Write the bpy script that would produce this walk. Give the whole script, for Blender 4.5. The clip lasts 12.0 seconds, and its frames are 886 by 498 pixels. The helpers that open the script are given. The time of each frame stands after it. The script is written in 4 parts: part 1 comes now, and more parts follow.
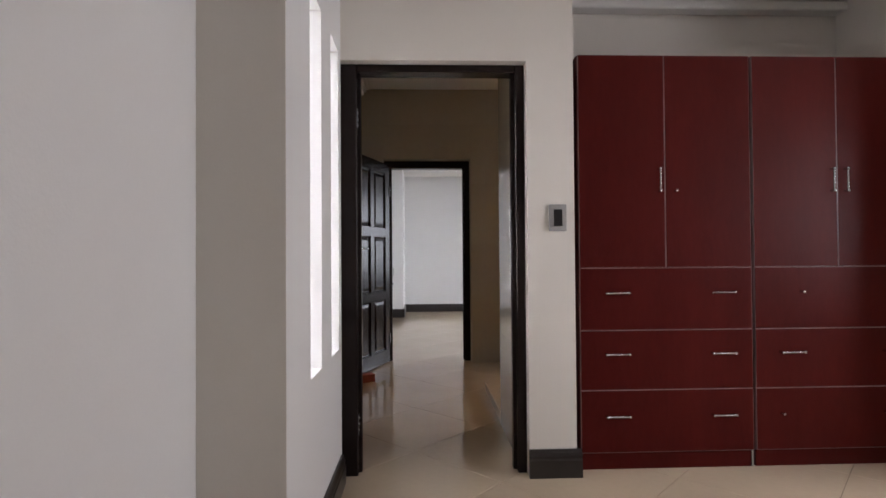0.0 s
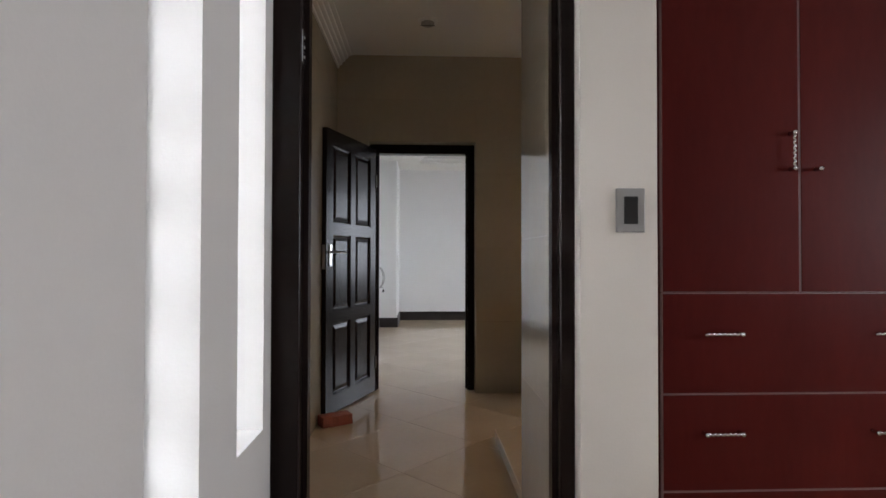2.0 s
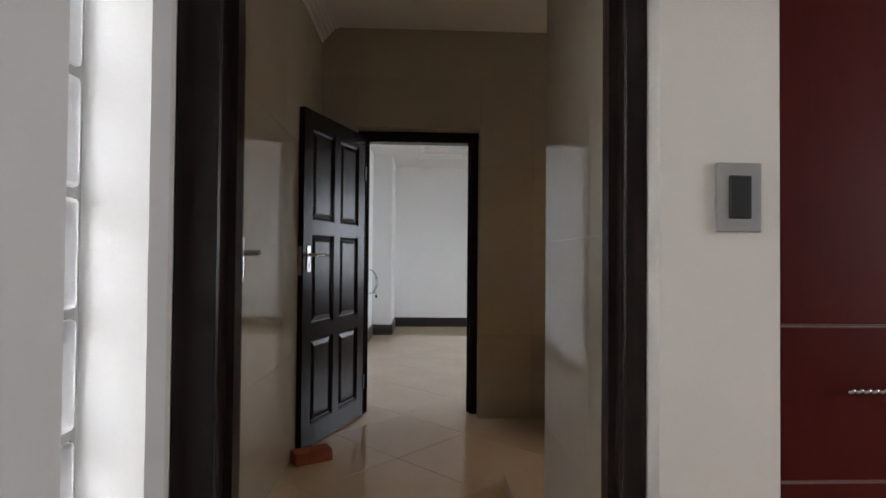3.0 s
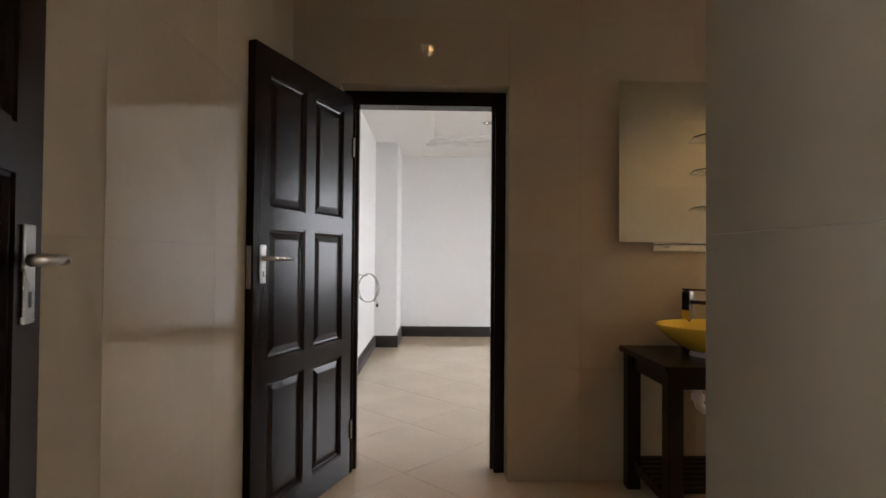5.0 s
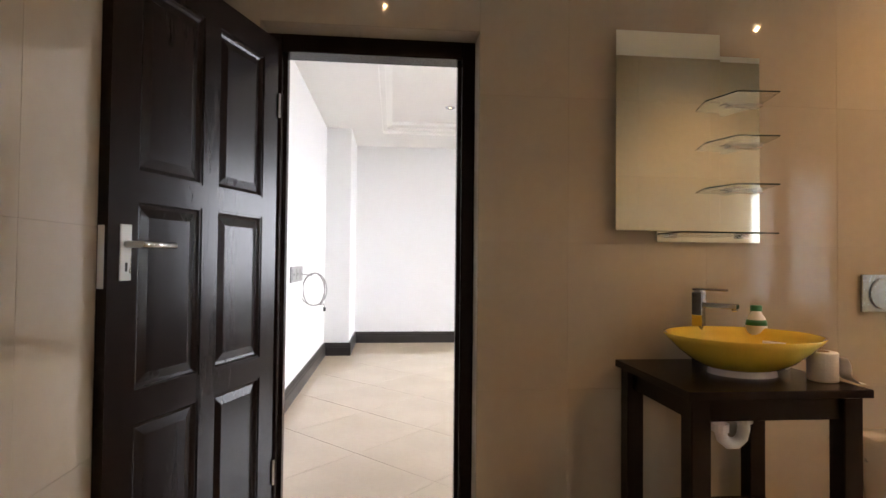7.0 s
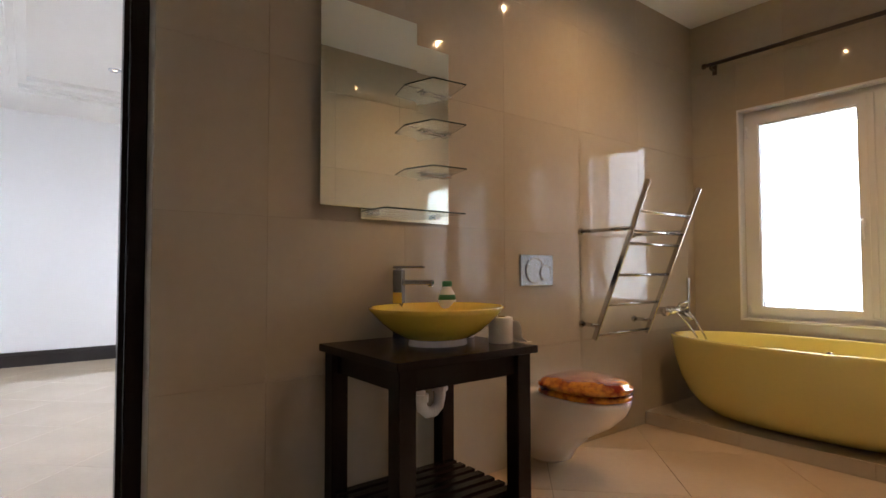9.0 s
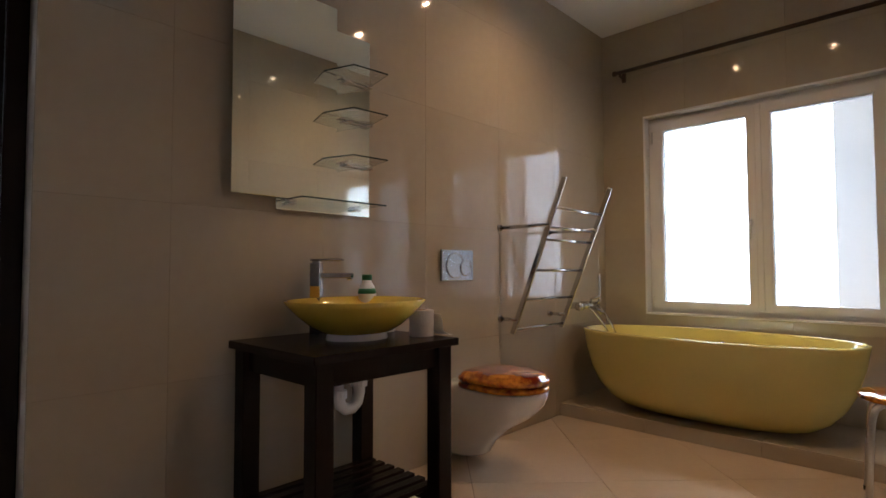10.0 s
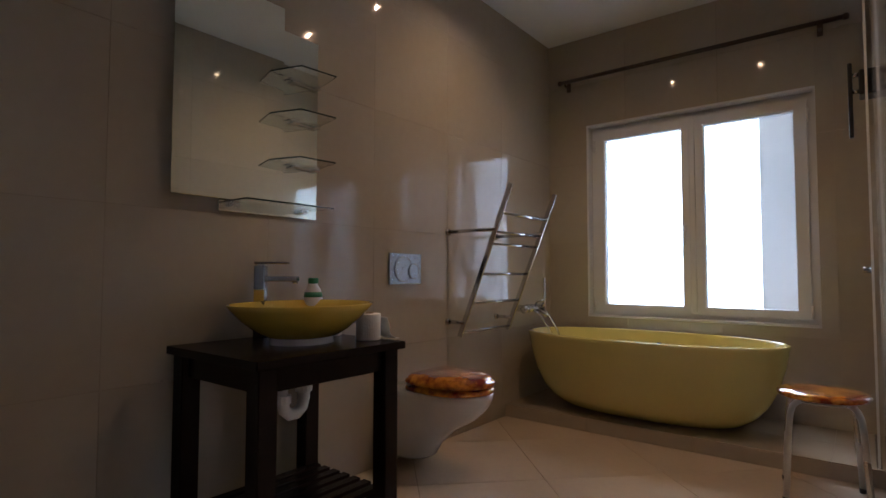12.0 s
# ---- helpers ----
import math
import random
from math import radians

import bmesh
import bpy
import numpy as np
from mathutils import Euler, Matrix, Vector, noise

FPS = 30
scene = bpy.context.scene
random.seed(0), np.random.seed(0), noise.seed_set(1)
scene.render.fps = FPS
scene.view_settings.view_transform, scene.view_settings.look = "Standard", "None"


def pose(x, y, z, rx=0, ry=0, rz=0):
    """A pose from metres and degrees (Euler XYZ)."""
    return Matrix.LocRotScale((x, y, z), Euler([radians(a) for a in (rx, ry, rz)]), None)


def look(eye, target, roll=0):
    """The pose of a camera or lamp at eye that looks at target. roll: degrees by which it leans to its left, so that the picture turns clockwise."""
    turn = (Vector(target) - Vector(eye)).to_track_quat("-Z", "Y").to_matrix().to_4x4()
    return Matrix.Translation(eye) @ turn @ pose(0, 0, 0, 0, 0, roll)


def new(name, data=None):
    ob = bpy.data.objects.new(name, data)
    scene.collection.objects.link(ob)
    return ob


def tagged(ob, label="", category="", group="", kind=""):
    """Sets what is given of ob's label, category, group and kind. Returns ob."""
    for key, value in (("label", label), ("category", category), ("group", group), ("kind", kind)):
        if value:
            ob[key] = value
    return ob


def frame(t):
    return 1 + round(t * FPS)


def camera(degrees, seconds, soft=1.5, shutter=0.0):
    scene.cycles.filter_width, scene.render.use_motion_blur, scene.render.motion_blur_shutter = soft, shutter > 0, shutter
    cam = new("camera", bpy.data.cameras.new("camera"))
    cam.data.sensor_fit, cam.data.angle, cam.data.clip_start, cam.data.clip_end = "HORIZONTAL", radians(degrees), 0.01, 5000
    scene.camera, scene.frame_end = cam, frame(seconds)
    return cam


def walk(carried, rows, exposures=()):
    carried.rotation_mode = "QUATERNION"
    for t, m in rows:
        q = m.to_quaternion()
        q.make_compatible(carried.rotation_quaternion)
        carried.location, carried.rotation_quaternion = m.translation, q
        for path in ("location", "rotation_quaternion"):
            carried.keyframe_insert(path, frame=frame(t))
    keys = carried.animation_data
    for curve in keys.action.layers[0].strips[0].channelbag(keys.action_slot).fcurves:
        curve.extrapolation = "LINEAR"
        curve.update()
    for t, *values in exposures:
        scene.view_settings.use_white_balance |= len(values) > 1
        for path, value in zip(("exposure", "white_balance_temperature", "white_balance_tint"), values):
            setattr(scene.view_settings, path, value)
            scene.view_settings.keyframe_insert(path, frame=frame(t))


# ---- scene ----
cam = camera(79.5, 12.0)
PATH = [
    (0, (-0.025, 0.011, 1.072), (0.05, 2.009, 1.103), -0.4),
    (0.5, (-0.035, 0.207, 1.075), (0.039, 2.206, 1.105), -0.1),
    (1, (-0.018, 0.42, 1.087), (0.057, 2.418, 1.117), -0.1),
    (1.5, (0.016, 0.709, 1.118), (0.093, 2.707, 1.143), -0.2),
    (2, (0.016, 1.036, 1.122), (0.096, 3.034, 1.152), 0.1),
    (2.5, (0.001, 1.327, 1.141), (0.082, 3.325, 1.17), 0.1),
    (3, (0.036, 1.615, 1.142), (0.122, 3.613, 1.177), 0.5),
    (3.5, (0.057, 1.89, 1.152), (0.135, 3.888, 1.186), 0.0),
    (5.5, (0.052, 2.821, 1.163), (0.093, 4.82, 1.197), 0.6),
    (6, (0.048, 2.979, 1.156), (0.095, 4.978, 1.19), 0.7),
    (6.5, (0.072, 3.152, 1.142), (0.152, 5.15, 1.182), 0.6),
    (7, (0.111, 3.25, 1.119), (0.3, 5.241, 1.163), 0.6),
    (7.5, (0.139, 3.309, 1.108), (0.605, 5.253, 1.15), 0.2),
    (9.5, (0.156, 3.493, 0.975), (1.522, 4.952, 1.058), -0.1),
    (10, (0.17, 3.498, 0.966), (1.618, 4.876, 1.048), -0.1),
    (10.5, (0.169, 3.487, 0.968), (1.668, 4.809, 1.052), -0.1),
    (11, (0.168, 3.485, 0.969), (1.699, 4.769, 1.055), -0.1),
    (11.5, (0.165, 3.481, 0.97), (1.718, 4.739, 1.057), -0.0),
    (12, (0.164, 3.478, 0.97), (1.733, 4.714, 1.062), 0.1),
]
STOPS = [(0.0, -0.4, 6550, 19), (2.0, -0.55, 6450, 15), (2.5, -0.62, 6450, 14), (3.0, -0.68, 6500, 14), (3.7, -0.85, 6600, 16), (5.5, 0.36, 6900, 17), (6.5, 0.68, 6800, 18), (7.5, 0.7, 6650, 18), (9.5, 0.2, 5950, 18), (10.5, -0.2, 5500, 18), (12.0, -0.58, 5250, 19)]
walk(cam, [(t, look(eye, target, roll)) for t, eye, target, roll in PATH], STOPS)

# ---- world, sun and windows' light ----
world = bpy.data.worlds.new("overcast_sky")
scene.world = world
world.use_nodes = True
wn = world.node_tree
sky = wn.nodes.new("ShaderNodeTexSky")
sky.sky_type, sky.sun_disc, sky.sun_elevation, sky.sun_rotation = "NISHITA", False, radians(48), radians(70)
sky.air_density, sky.dust_density = 1.0, 4.0
wn.links.new(sky.outputs[0], wn.nodes["Background"].inputs[0])
wn.nodes["Background"].inputs[1].default_value = 0.15

sun = new("sun", bpy.data.lights.new("sun", "SUN"))
sun.data.energy, sun.data.angle, sun.data.color = 1.2, radians(12), (1.0, 0.95, 0.88)
sun.matrix_world = look((0, 0, 0), (-0.62, -0.25, -0.75))


def window_light(name, eye, target, w, h, watts, colour):
    """Sky light that comes in through a window's opening."""
    lamp = new(name, bpy.data.lights.new(name, "AREA"))
    lamp.data.shape, lamp.data.size, lamp.data.size_y = "RECTANGLE", w, h
    lamp.data.energy, lamp.data.color = watts, colour
    lamp.matrix_world = look(eye, target)
    return lamp


window_light("window_light_front_bedroom", (3.69, 1.28, 1.5), (0, 1.28, 1.4), 1.5, 1.3, 62, (0.93, 0.96, 1.0))
window_light("window_light_back_bedroom", (3.69, 8.3, 1.5), (0, 8.3, 1.35), 2.5, 1.5, 2.4, (0.95, 0.97, 1.0))


# ---- materials ----
def mat(name, colour, rough=0.5, metal=0.0, vary=0.12, scale=3.0, fine=60.0, bump=0.0, coat=0.0, each=0.0, second=None, transmit=0.0, ior=1.5, stretch=(1, 1, 1), wear=0.08, spec=0.5, lo=0.42, hi=0.95):
    """Painted, tiled, wooden or metal surface: colour varied at two scales, gloss varied, fine relief."""
    m = bpy.data.materials.new(name)
    m.use_nodes = True
    n, link = m.node_tree.nodes, m.node_tree.links.new
    b = n["Principled BSDF"]
    b.inputs["Roughness"].default_value, b.inputs["Metallic"].default_value = rough, metal
    b.inputs["Coat Weight"].default_value, b.inputs["Coat Roughness"].default_value = coat, 0.05
    b.inputs["Transmission Weight"].default_value, b.inputs["IOR"].default_value = transmit, ior
    b.inputs["Specular IOR Level"].default_value = spec
    at = n.new("ShaderNodeTexCoord")
    mp = n.new("ShaderNodeMapping")
    mp.inputs["Scale"].default_value = stretch
    link(at.outputs["Object"], mp.inputs["Vector"])
    big, small = n.new("ShaderNodeTexNoise"), n.new("ShaderNodeTexNoise")
    for t, s, d in ((big, scale, 4.0), (small, fine, 3.0)):
        t.inputs["Scale"].default_value, t.inputs["Detail"].default_value = s, d
        link(mp.outputs[0], t.inputs["Vector"])
    add = n.new("ShaderNodeMath")
    add.operation = "MULTIPLY_ADD"
    add.inputs[1].default_value = 0.35
    link(small.outputs["Fac"], add.inputs[0])
    link(big.outputs["Fac"], add.inputs[2])
    ramp = n.new("ShaderNodeValToRGB")
    ramp.color_ramp.elements[0].position, ramp.color_ramp.elements[1].position = lo, hi
    dark = [c * (1 - vary) for c in colour]
    light = second or [min(1, c * (1 + vary)) for c in colour]
    ramp.color_ramp.elements[0].color, ramp.color_ramp.elements[1].color = (*dark, 1), (*light, 1)
    link(add.outputs[0], ramp.inputs[0])
    out = ramp.outputs[0]
    if each:
        info, hsv, rng = n.new("ShaderNodeObjectInfo"), n.new("ShaderNodeHueSaturation"), n.new("ShaderNodeMapRange")
        rng.inputs[3].default_value, rng.inputs[4].default_value = 1 - each, 1 + each
        link(info.outputs["Random"], rng.inputs[0])
        link(rng.outputs[0], hsv.inputs["Value"])
        link(out, hsv.inputs["Color"])
        out = hsv.outputs[0]
    link(out, b.inputs["Base Color"])
    if wear:
        rr = n.new("ShaderNodeMapRange")
        rr.inputs[1].default_value, rr.inputs[2].default_value = 0.3, 0.7
        rr.inputs[3].default_value, rr.inputs[4].default_value = max(0.01, rough * (1 - wear * 2)), min(1, rough * (1 + wear * 3))
        link(big.outputs["Fac"], rr.inputs[0])
        link(rr.outputs[0], b.inputs["Roughness"])
    if bump:
        bp = n.new("ShaderNodeBump")
        bp.inputs["Strength"].default_value, bp.inputs["Distance"].default_value = bump, 0.004
        link(small.outputs["Fac"], bp.inputs["Height"])
        link(bp.outputs[0], b.inputs["Normal"])
    return m


def glow(name, colour, strength):
    m = bpy.data.materials.new(name)
    m.use_nodes = True
    b = m.node_tree.nodes["Principled BSDF"]
    b.inputs["Emission Color"].default_value, b.inputs["Emission Strength"].default_value = (*colour, 1), strength
    return m


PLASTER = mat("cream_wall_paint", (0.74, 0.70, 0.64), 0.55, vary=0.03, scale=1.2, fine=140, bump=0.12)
WHITE = mat("white_wall_paint", (0.80, 0.80, 0.79), 0.5, vary=0.025, scale=1.1, fine=140, bump=0.1)
CEIL = mat("matt_ceiling_paint", (0.80, 0.79, 0.76), 0.7, vary=0.03, scale=1.0, fine=90, bump=0.08)
TILE = mat("glazed_wall_tile", (0.43, 0.375, 0.29), 0.055, vary=0.06, scale=1.6, fine=24, each=0.02, wear=0.1, spec=0.8)
GROUT = mat("wall_grout", (0.40, 0.345, 0.268), 0.8, vary=0.15)
FLOOR = mat("polished_floor_tile", (0.63, 0.505, 0.365), 0.05, vary=0.06, scale=2.2, fine=30, each=0.014, wear=0.2)
FGROUT = mat("floor_grout", (0.28, 0.22, 0.16), 0.8, vary=0.15)
ESPRESSO = mat("espresso_wood", (0.014, 0.0085, 0.0075), 0.27, vary=0.15, scale=3, fine=40, bump=0.03, stretch=(6, 6, 0.8), spec=0.17, wear=0)
SKIRT = mat("dark_skirting_wood", (0.020, 0.015, 0.014), 0.3, vary=0.15, scale=3, fine=30, bump=0.03, wear=0)
RED = mat("mahogany_laminate", (0.078, 0.0085, 0.007), 0.38, vary=0.18, scale=1.4, fine=22, stretch=(3, 3, 0.7), wear=0, spec=0.08)
EDGE = mat("edge_banding", (0.22, 0.13, 0.125), 0.4, vary=0.1)
CHROME = mat("chrome", (0.58, 0.57, 0.56), 0.17, 1.0, vary=0.03)
STEEL = mat("brushed_steel", (0.55, 0.54, 0.52), 0.28, 1.0, vary=0.06, fine=200, bump=0.05)
TAPMETAL = mat("dark_chrome", (0.30, 0.28, 0.26), 0.16, 1.0, vary=0.05)
SHELFEDGE = mat("edge_reflection_dark", (0.02, 0.035, 0.03), 0.1, vary=0.1)
SATIN = mat("satin_plate", (0.52, 0.55, 0.60), 0.22, 1.0, vary=0.04)
GREY = mat("grey_plastic", (0.30, 0.29, 0.28), 0.4, vary=0.05)
BLACK = mat("black_plastic", (0.015, 0.014, 0.014), 0.3, vary=0.1)
PVC = mat("white_pvc", (0.80, 0.80, 0.79), 0.3, vary=0.04)
UPVC = mat("white_window_frame", (0.72, 0.72, 0.73), 0.35, vary=0.03)
PORCELAIN = mat("white_porcelain", (0.78, 0.74, 0.70), 0.07, vary=0.03, coat=0.5)
YELLOW = mat("yellow_basin_glaze", (0.78, 0.55, 0.07), 0.09, vary=0.06, coat=0.6)
LEMON = mat("lemon_tub_acrylic", (0.72, 0.62, 0.19), 0.12, vary=0.04, coat=0.5)
AMBER = mat("amber_resin", (0.42, 0.045, 0.004), 0.05, vary=0.4, scale=11, fine=35, second=(0.95, 0.36, 0.02), transmit=0.25, coat=0.8, lo=0.58, hi=0.78, wear=0)
PAPER = mat("tissue_paper", (0.80, 0.76, 0.71), 0.9, vary=0.06, fine=120, bump=0.3)
CARD = mat("cardboard_core", (0.42, 0.30, 0.19), 0.9)
BRICK = mat("red_clay_brick", (0.34, 0.10, 0.065), 0.9, vary=0.35, scale=14, fine=90, bump=0.9)
GREEN = mat("green_cap", (0.02, 0.16, 0.06), 0.35)
CABLE = mat("grey_cable", (0.35, 0.34, 0.33), 0.5)
STICKER = mat("yellow_sticker", (0.78, 0.50, 0.04), 0.45)
MIRROR = mat("mirror_silver", (0.80, 0.85, 0.78), 0.005, 1.0, vary=0.0, wear=0)
CLEAR = mat("clear_glass", (0.93, 0.97, 0.95), 0.0, vary=0.0, transmit=1.0, ior=1.45, wear=0)
SHELFGLASS = mat("green_edge_glass", (0.96, 0.99, 0.975), 0.0, vary=0.0, transmit=0.95, ior=1.5, wear=0)
BLOCKGLASS = mat("wavy_block_glass", (0.98, 0.99, 0.99), 0.65, vary=0.03, scale=20, fine=45, transmit=0.8, ior=1.3, bump=0.8, wear=0)


def dimple(m, size):
    """Small hexagonal dimples pressed into a pane."""
    n, link = m.node_tree.nodes, m.node_tree.links.new
    at, cells, bp = n.new("ShaderNodeTexCoord"), n.new("ShaderNodeTexVoronoi"), n.new("ShaderNodeBump")
    cells.inputs["Scale"].default_value, cells.inputs["Randomness"].default_value = 1 / size, 0.25
    bp.inputs["Strength"].default_value, bp.inputs["Distance"].default_value = 0.3, 0.004
    link(at.outputs["Object"], cells.inputs["Vector"])
    link(cells.outputs["Distance"], bp.inputs["Height"])
    link(bp.outputs[0], n["Principled BSDF"].inputs["Normal"])


dimple(BLOCKGLASS, 0.016)
MORTAR = mat("block_mortar", (0.36, 0.36, 0.35), 0.8)
ROD = mat("dark_curtain_rod", (0.07, 0.045, 0.035), 0.4)
LED = glow("warm_lamp_lens", (1.0, 0.80, 0.52), 3.5)
SKYGLOW = glow("bright_overcast_sky", (0.82, 0.91, 1.0), 12.5)
SUNNY = glow("sunlit_haze_outside", (0.95, 0.98, 1.0), 19.0)
RENDER = mat("white_render_outside", (0.84, 0.83, 0.81), 0.8, vary=0.05, bump=0.3)
EARTH = mat("pale_paving", (0.42, 0.40, 0.36), 0.9, vary=0.15, scale=0.6, fine=12)


# ---- mesh helpers ----
def link_mesh(name, bm, material, parent=None, smooth=False):
    me = bpy.data.meshes.new(name)
    bmesh.ops.recalc_face_normals(bm, faces=bm.faces[:])
    if smooth:
        for f in bm.faces:
            f.smooth = True
    bm.to_mesh(me)
    bm.free()
    me.materials.append(material)
    ob = new(name, me)
    if parent:
        ob.parent = parent
    return ob


def part(name, bm, material, parent, label="", smooth=False):
    return tagged(link_mesh(name, bm, material, parent, smooth), label)


def thing(name, label, category, m=None, group="", kind=""):
    ob = tagged(new(name), label, category, group, kind)
    if m is not None:
        ob.matrix_basis = m
    return ob


def box(x0, x1, y0, y1, z0, z1, bevel=0.0, seg=1, bm=None):
    bm = bm or bmesh.new()
    vs = [bm.verts.new((x, y, z)) for x in (x0, x1) for y in (y0, y1) for z in (z0, z1)]
    fs = [bm.faces.new([vs[i] for i in q]) for q in ((0, 1, 3, 2), (4, 6, 7, 5), (0, 4, 5, 1), (2, 3, 7, 6), (0, 2, 6, 4), (1, 5, 7, 3))]
    if bevel:
        es = {e for f in fs for e in f.edges}
        bmesh.ops.bevel(bm, geom=list(es), offset=bevel, segments=seg, affect="EDGES", profile=0.5)
    return bm


def tube(points, r, n=10, bm=None, cap=True):
    """A round bar along a line of points."""
    bm = bm or bmesh.new()
    pts = [Vector(p) for p in points]
    rings, side = [], None
    for i, p in enumerate(pts):
        d = (pts[min(i + 1, len(pts) - 1)] - pts[max(i - 1, 0)]).normalized()
        if side is None:
            side = d.orthogonal().normalized()
        side = (side - d * side.dot(d)).normalized()
        up = d.cross(side)
        rings.append([bm.verts.new(p + r * (math.cos(a) * side + math.sin(a) * up)) for a in (2 * math.pi * k / n for k in range(n))])
    for a, b in zip(rings, rings[1:]):
        for k in range(n):
            bm.faces.new((a[k], a[(k + 1) % n], b[(k + 1) % n], b[k]))
    if cap:
        bm.faces.new(rings[0])
        bm.faces.new(rings[-1])
    return bm


def loft(rings, n=48, power=2.0, bm=None):
    """Closed rings (centre x, y, z, half x, half y), joined in order and capped at both ends."""
    bm = bm or bmesh.new()
    made = []
    for cx, cy, z, ax, ay in rings:
        ring = []
        for k in range(n):
            a = 2 * math.pi * k / n
            c, s = math.cos(a), math.sin(a)
            ring.append(bm.verts.new((cx + ax * math.copysign(abs(c) ** (2 / power), c), cy + ay * math.copysign(abs(s) ** (2 / power), s), z)))
        made.append(ring)
    for a, b in zip(made, made[1:]):
        for k in range(n):
            bm.faces.new((a[k], a[(k + 1) % n], b[(k + 1) % n], b[k]))
    bm.faces.new(made[0])
    bm.faces.new(made[-1])
    return bm


def slab(axis, a0, a1, lo, hi, z0, z1, holes=()):
    """A wall with thickness a0..a1 along axis ('x' or 'y'), running lo..hi, with openings (lo, hi, z0, z1) cut through."""
    us = sorted({lo, hi, *[h for o in holes for h in o[:2]]})
    zs = sorted({z0, z1, *[h for o in holes for h in o[2:]]})
    us, zs = [u for u in us if lo <= u <= hi], [z for z in zs if z0 <= z <= z1]
    solid = lambda i, j: 0 <= i < len(us) - 1 and 0 <= j < len(zs) - 1 and not any(
        o[0] <= (us[i] + us[i + 1]) / 2 <= o[1] and o[2] <= (zs[j] + zs[j + 1]) / 2 <= o[3] for o in holes)
    bm, seen = bmesh.new(), {}

    def v(a, u, z):
        key = (a, u, z)
        if key not in seen:
            seen[key] = bm.verts.new((a, u, z) if axis == "x" else (u, a, z))
        return seen[key]

    for i in range(len(us) - 1):
        for j in range(len(zs) - 1):
            if not solid(i, j):
                continue
            u0, u1, w0, w1 = us[i], us[i + 1], zs[j], zs[j + 1]
            for a in (a0, a1):
                bm.faces.new((v(a, u0, w0), v(a, u1, w0), v(a, u1, w1), v(a, u0, w1)))
            for di, dj, p, q in ((-1, 0, (u0, w0), (u0, w1)), (1, 0, (u1, w0), (u1, w1)), (0, -1, (u0, w0), (u1, w0)), (0, 1, (u0, w1), (u1, w1))):
                if not solid(i + di, j + dj):
                    bm.faces.new((v(a0, *p), v(a1, *p), v(a1, *q), v(a0, *q)))
    return bm


def structure(name, bm, material, label, category="wall"):
    return tagged(link_mesh(name, bm, material), label, category, kind="structure")


# ---- the plan ----
A_CEIL, BATH_CEIL, B_CEIL = 2.62, 2.785, 2.67
SLITS = ((1.896, 2.106), (2.32, 2.53))
SILL, HEAD = 0.645, 2.045
DOOR1 = (-0.436, 0.487, -0.1, 2.035)
DOOR2 = (-0.425, 0.462, -0.1, 2.073)
WINDOW = (3.675, 5.108, 0.652, 2.097)
low = -0.06

# front bedroom
structure("wall_west", slab("x", -0.94, -0.675, -2.6, 1.565, low, 2.9), WHITE, "smooth white painted wall of the front bedroom")
structure("wall_glass_block", slab("x", -0.64, -0.42, 1.565, 2.60, low, 2.9, [(*s, SILL, HEAD) for s in SLITS]), WHITE, "thick white wall pier with two tall slits of glass blocks")
# 3 mm sheet over the pier's white end, in the cream colour
structure("wall_pier_face", slab("y", 1.562, 1.565, -0.675, -0.42, 0.0, 2.62), PLASTER, "cream end face of the wall pier")
structure("wall_door", slab("y", 2.60, 2.79, -0.64, 0.72, low, 2.9, [DOOR1]), PLASTER, "cream painted wall round the dark bathroom doorway")
structure("wall_lobby_end", slab("y", 2.74, 2.79, -0.96, -0.64, low, 2.94), PLASTER, "short plain wall behind the open bathroom door")
structure("wall_partition", slab("x", 0.473, 0.72, 2.79, 3.412, low, 2.9), PLASTER, "short wall between the wardrobe recess and the bathroom")
structure("wall_recess_back", slab("y", 3.24, 3.412, 0.72, 3.30, low, 2.9), PLASTER, "painted back wall of the wardrobe recess")
structure("wall_recess_side", slab("x", 2.575, 2.66, 2.20, 3.24, low, 2.9), PLASTER, "painted side wall of the wardrobe recess")
structure("wall_shower_side", slab("x", 3.20, 3.292, 2.40, 3.24, low, 2.94), GROUT, "tiled side wall of the shower recess")
structure("wall_north_end", slab("y", 2.20, 2.40, 2.66, 4.25, low, 2.9), PLASTER, "painted wall beside the wardrobe recess")
structure("wall_south", slab("y", -2.8, -2.6, -0.94, 3.85, low, 2.9), WHITE, "white end wall of the front bedroom")
structure("wall_east_front", slab("x", 3.6, 3.85, -2.6, 2.20, low, 2.9, [(0.5, 2.06, 0.85, 2.1)]), WHITE, "white wall with the front bedroom's window")
structure("ceiling_front", box(-0.94, 3.85, -2.8, 3.402, A_CEIL, A_CEIL + 0.15), CEIL, "white painted ceiling of the front bedroom", "ceiling")

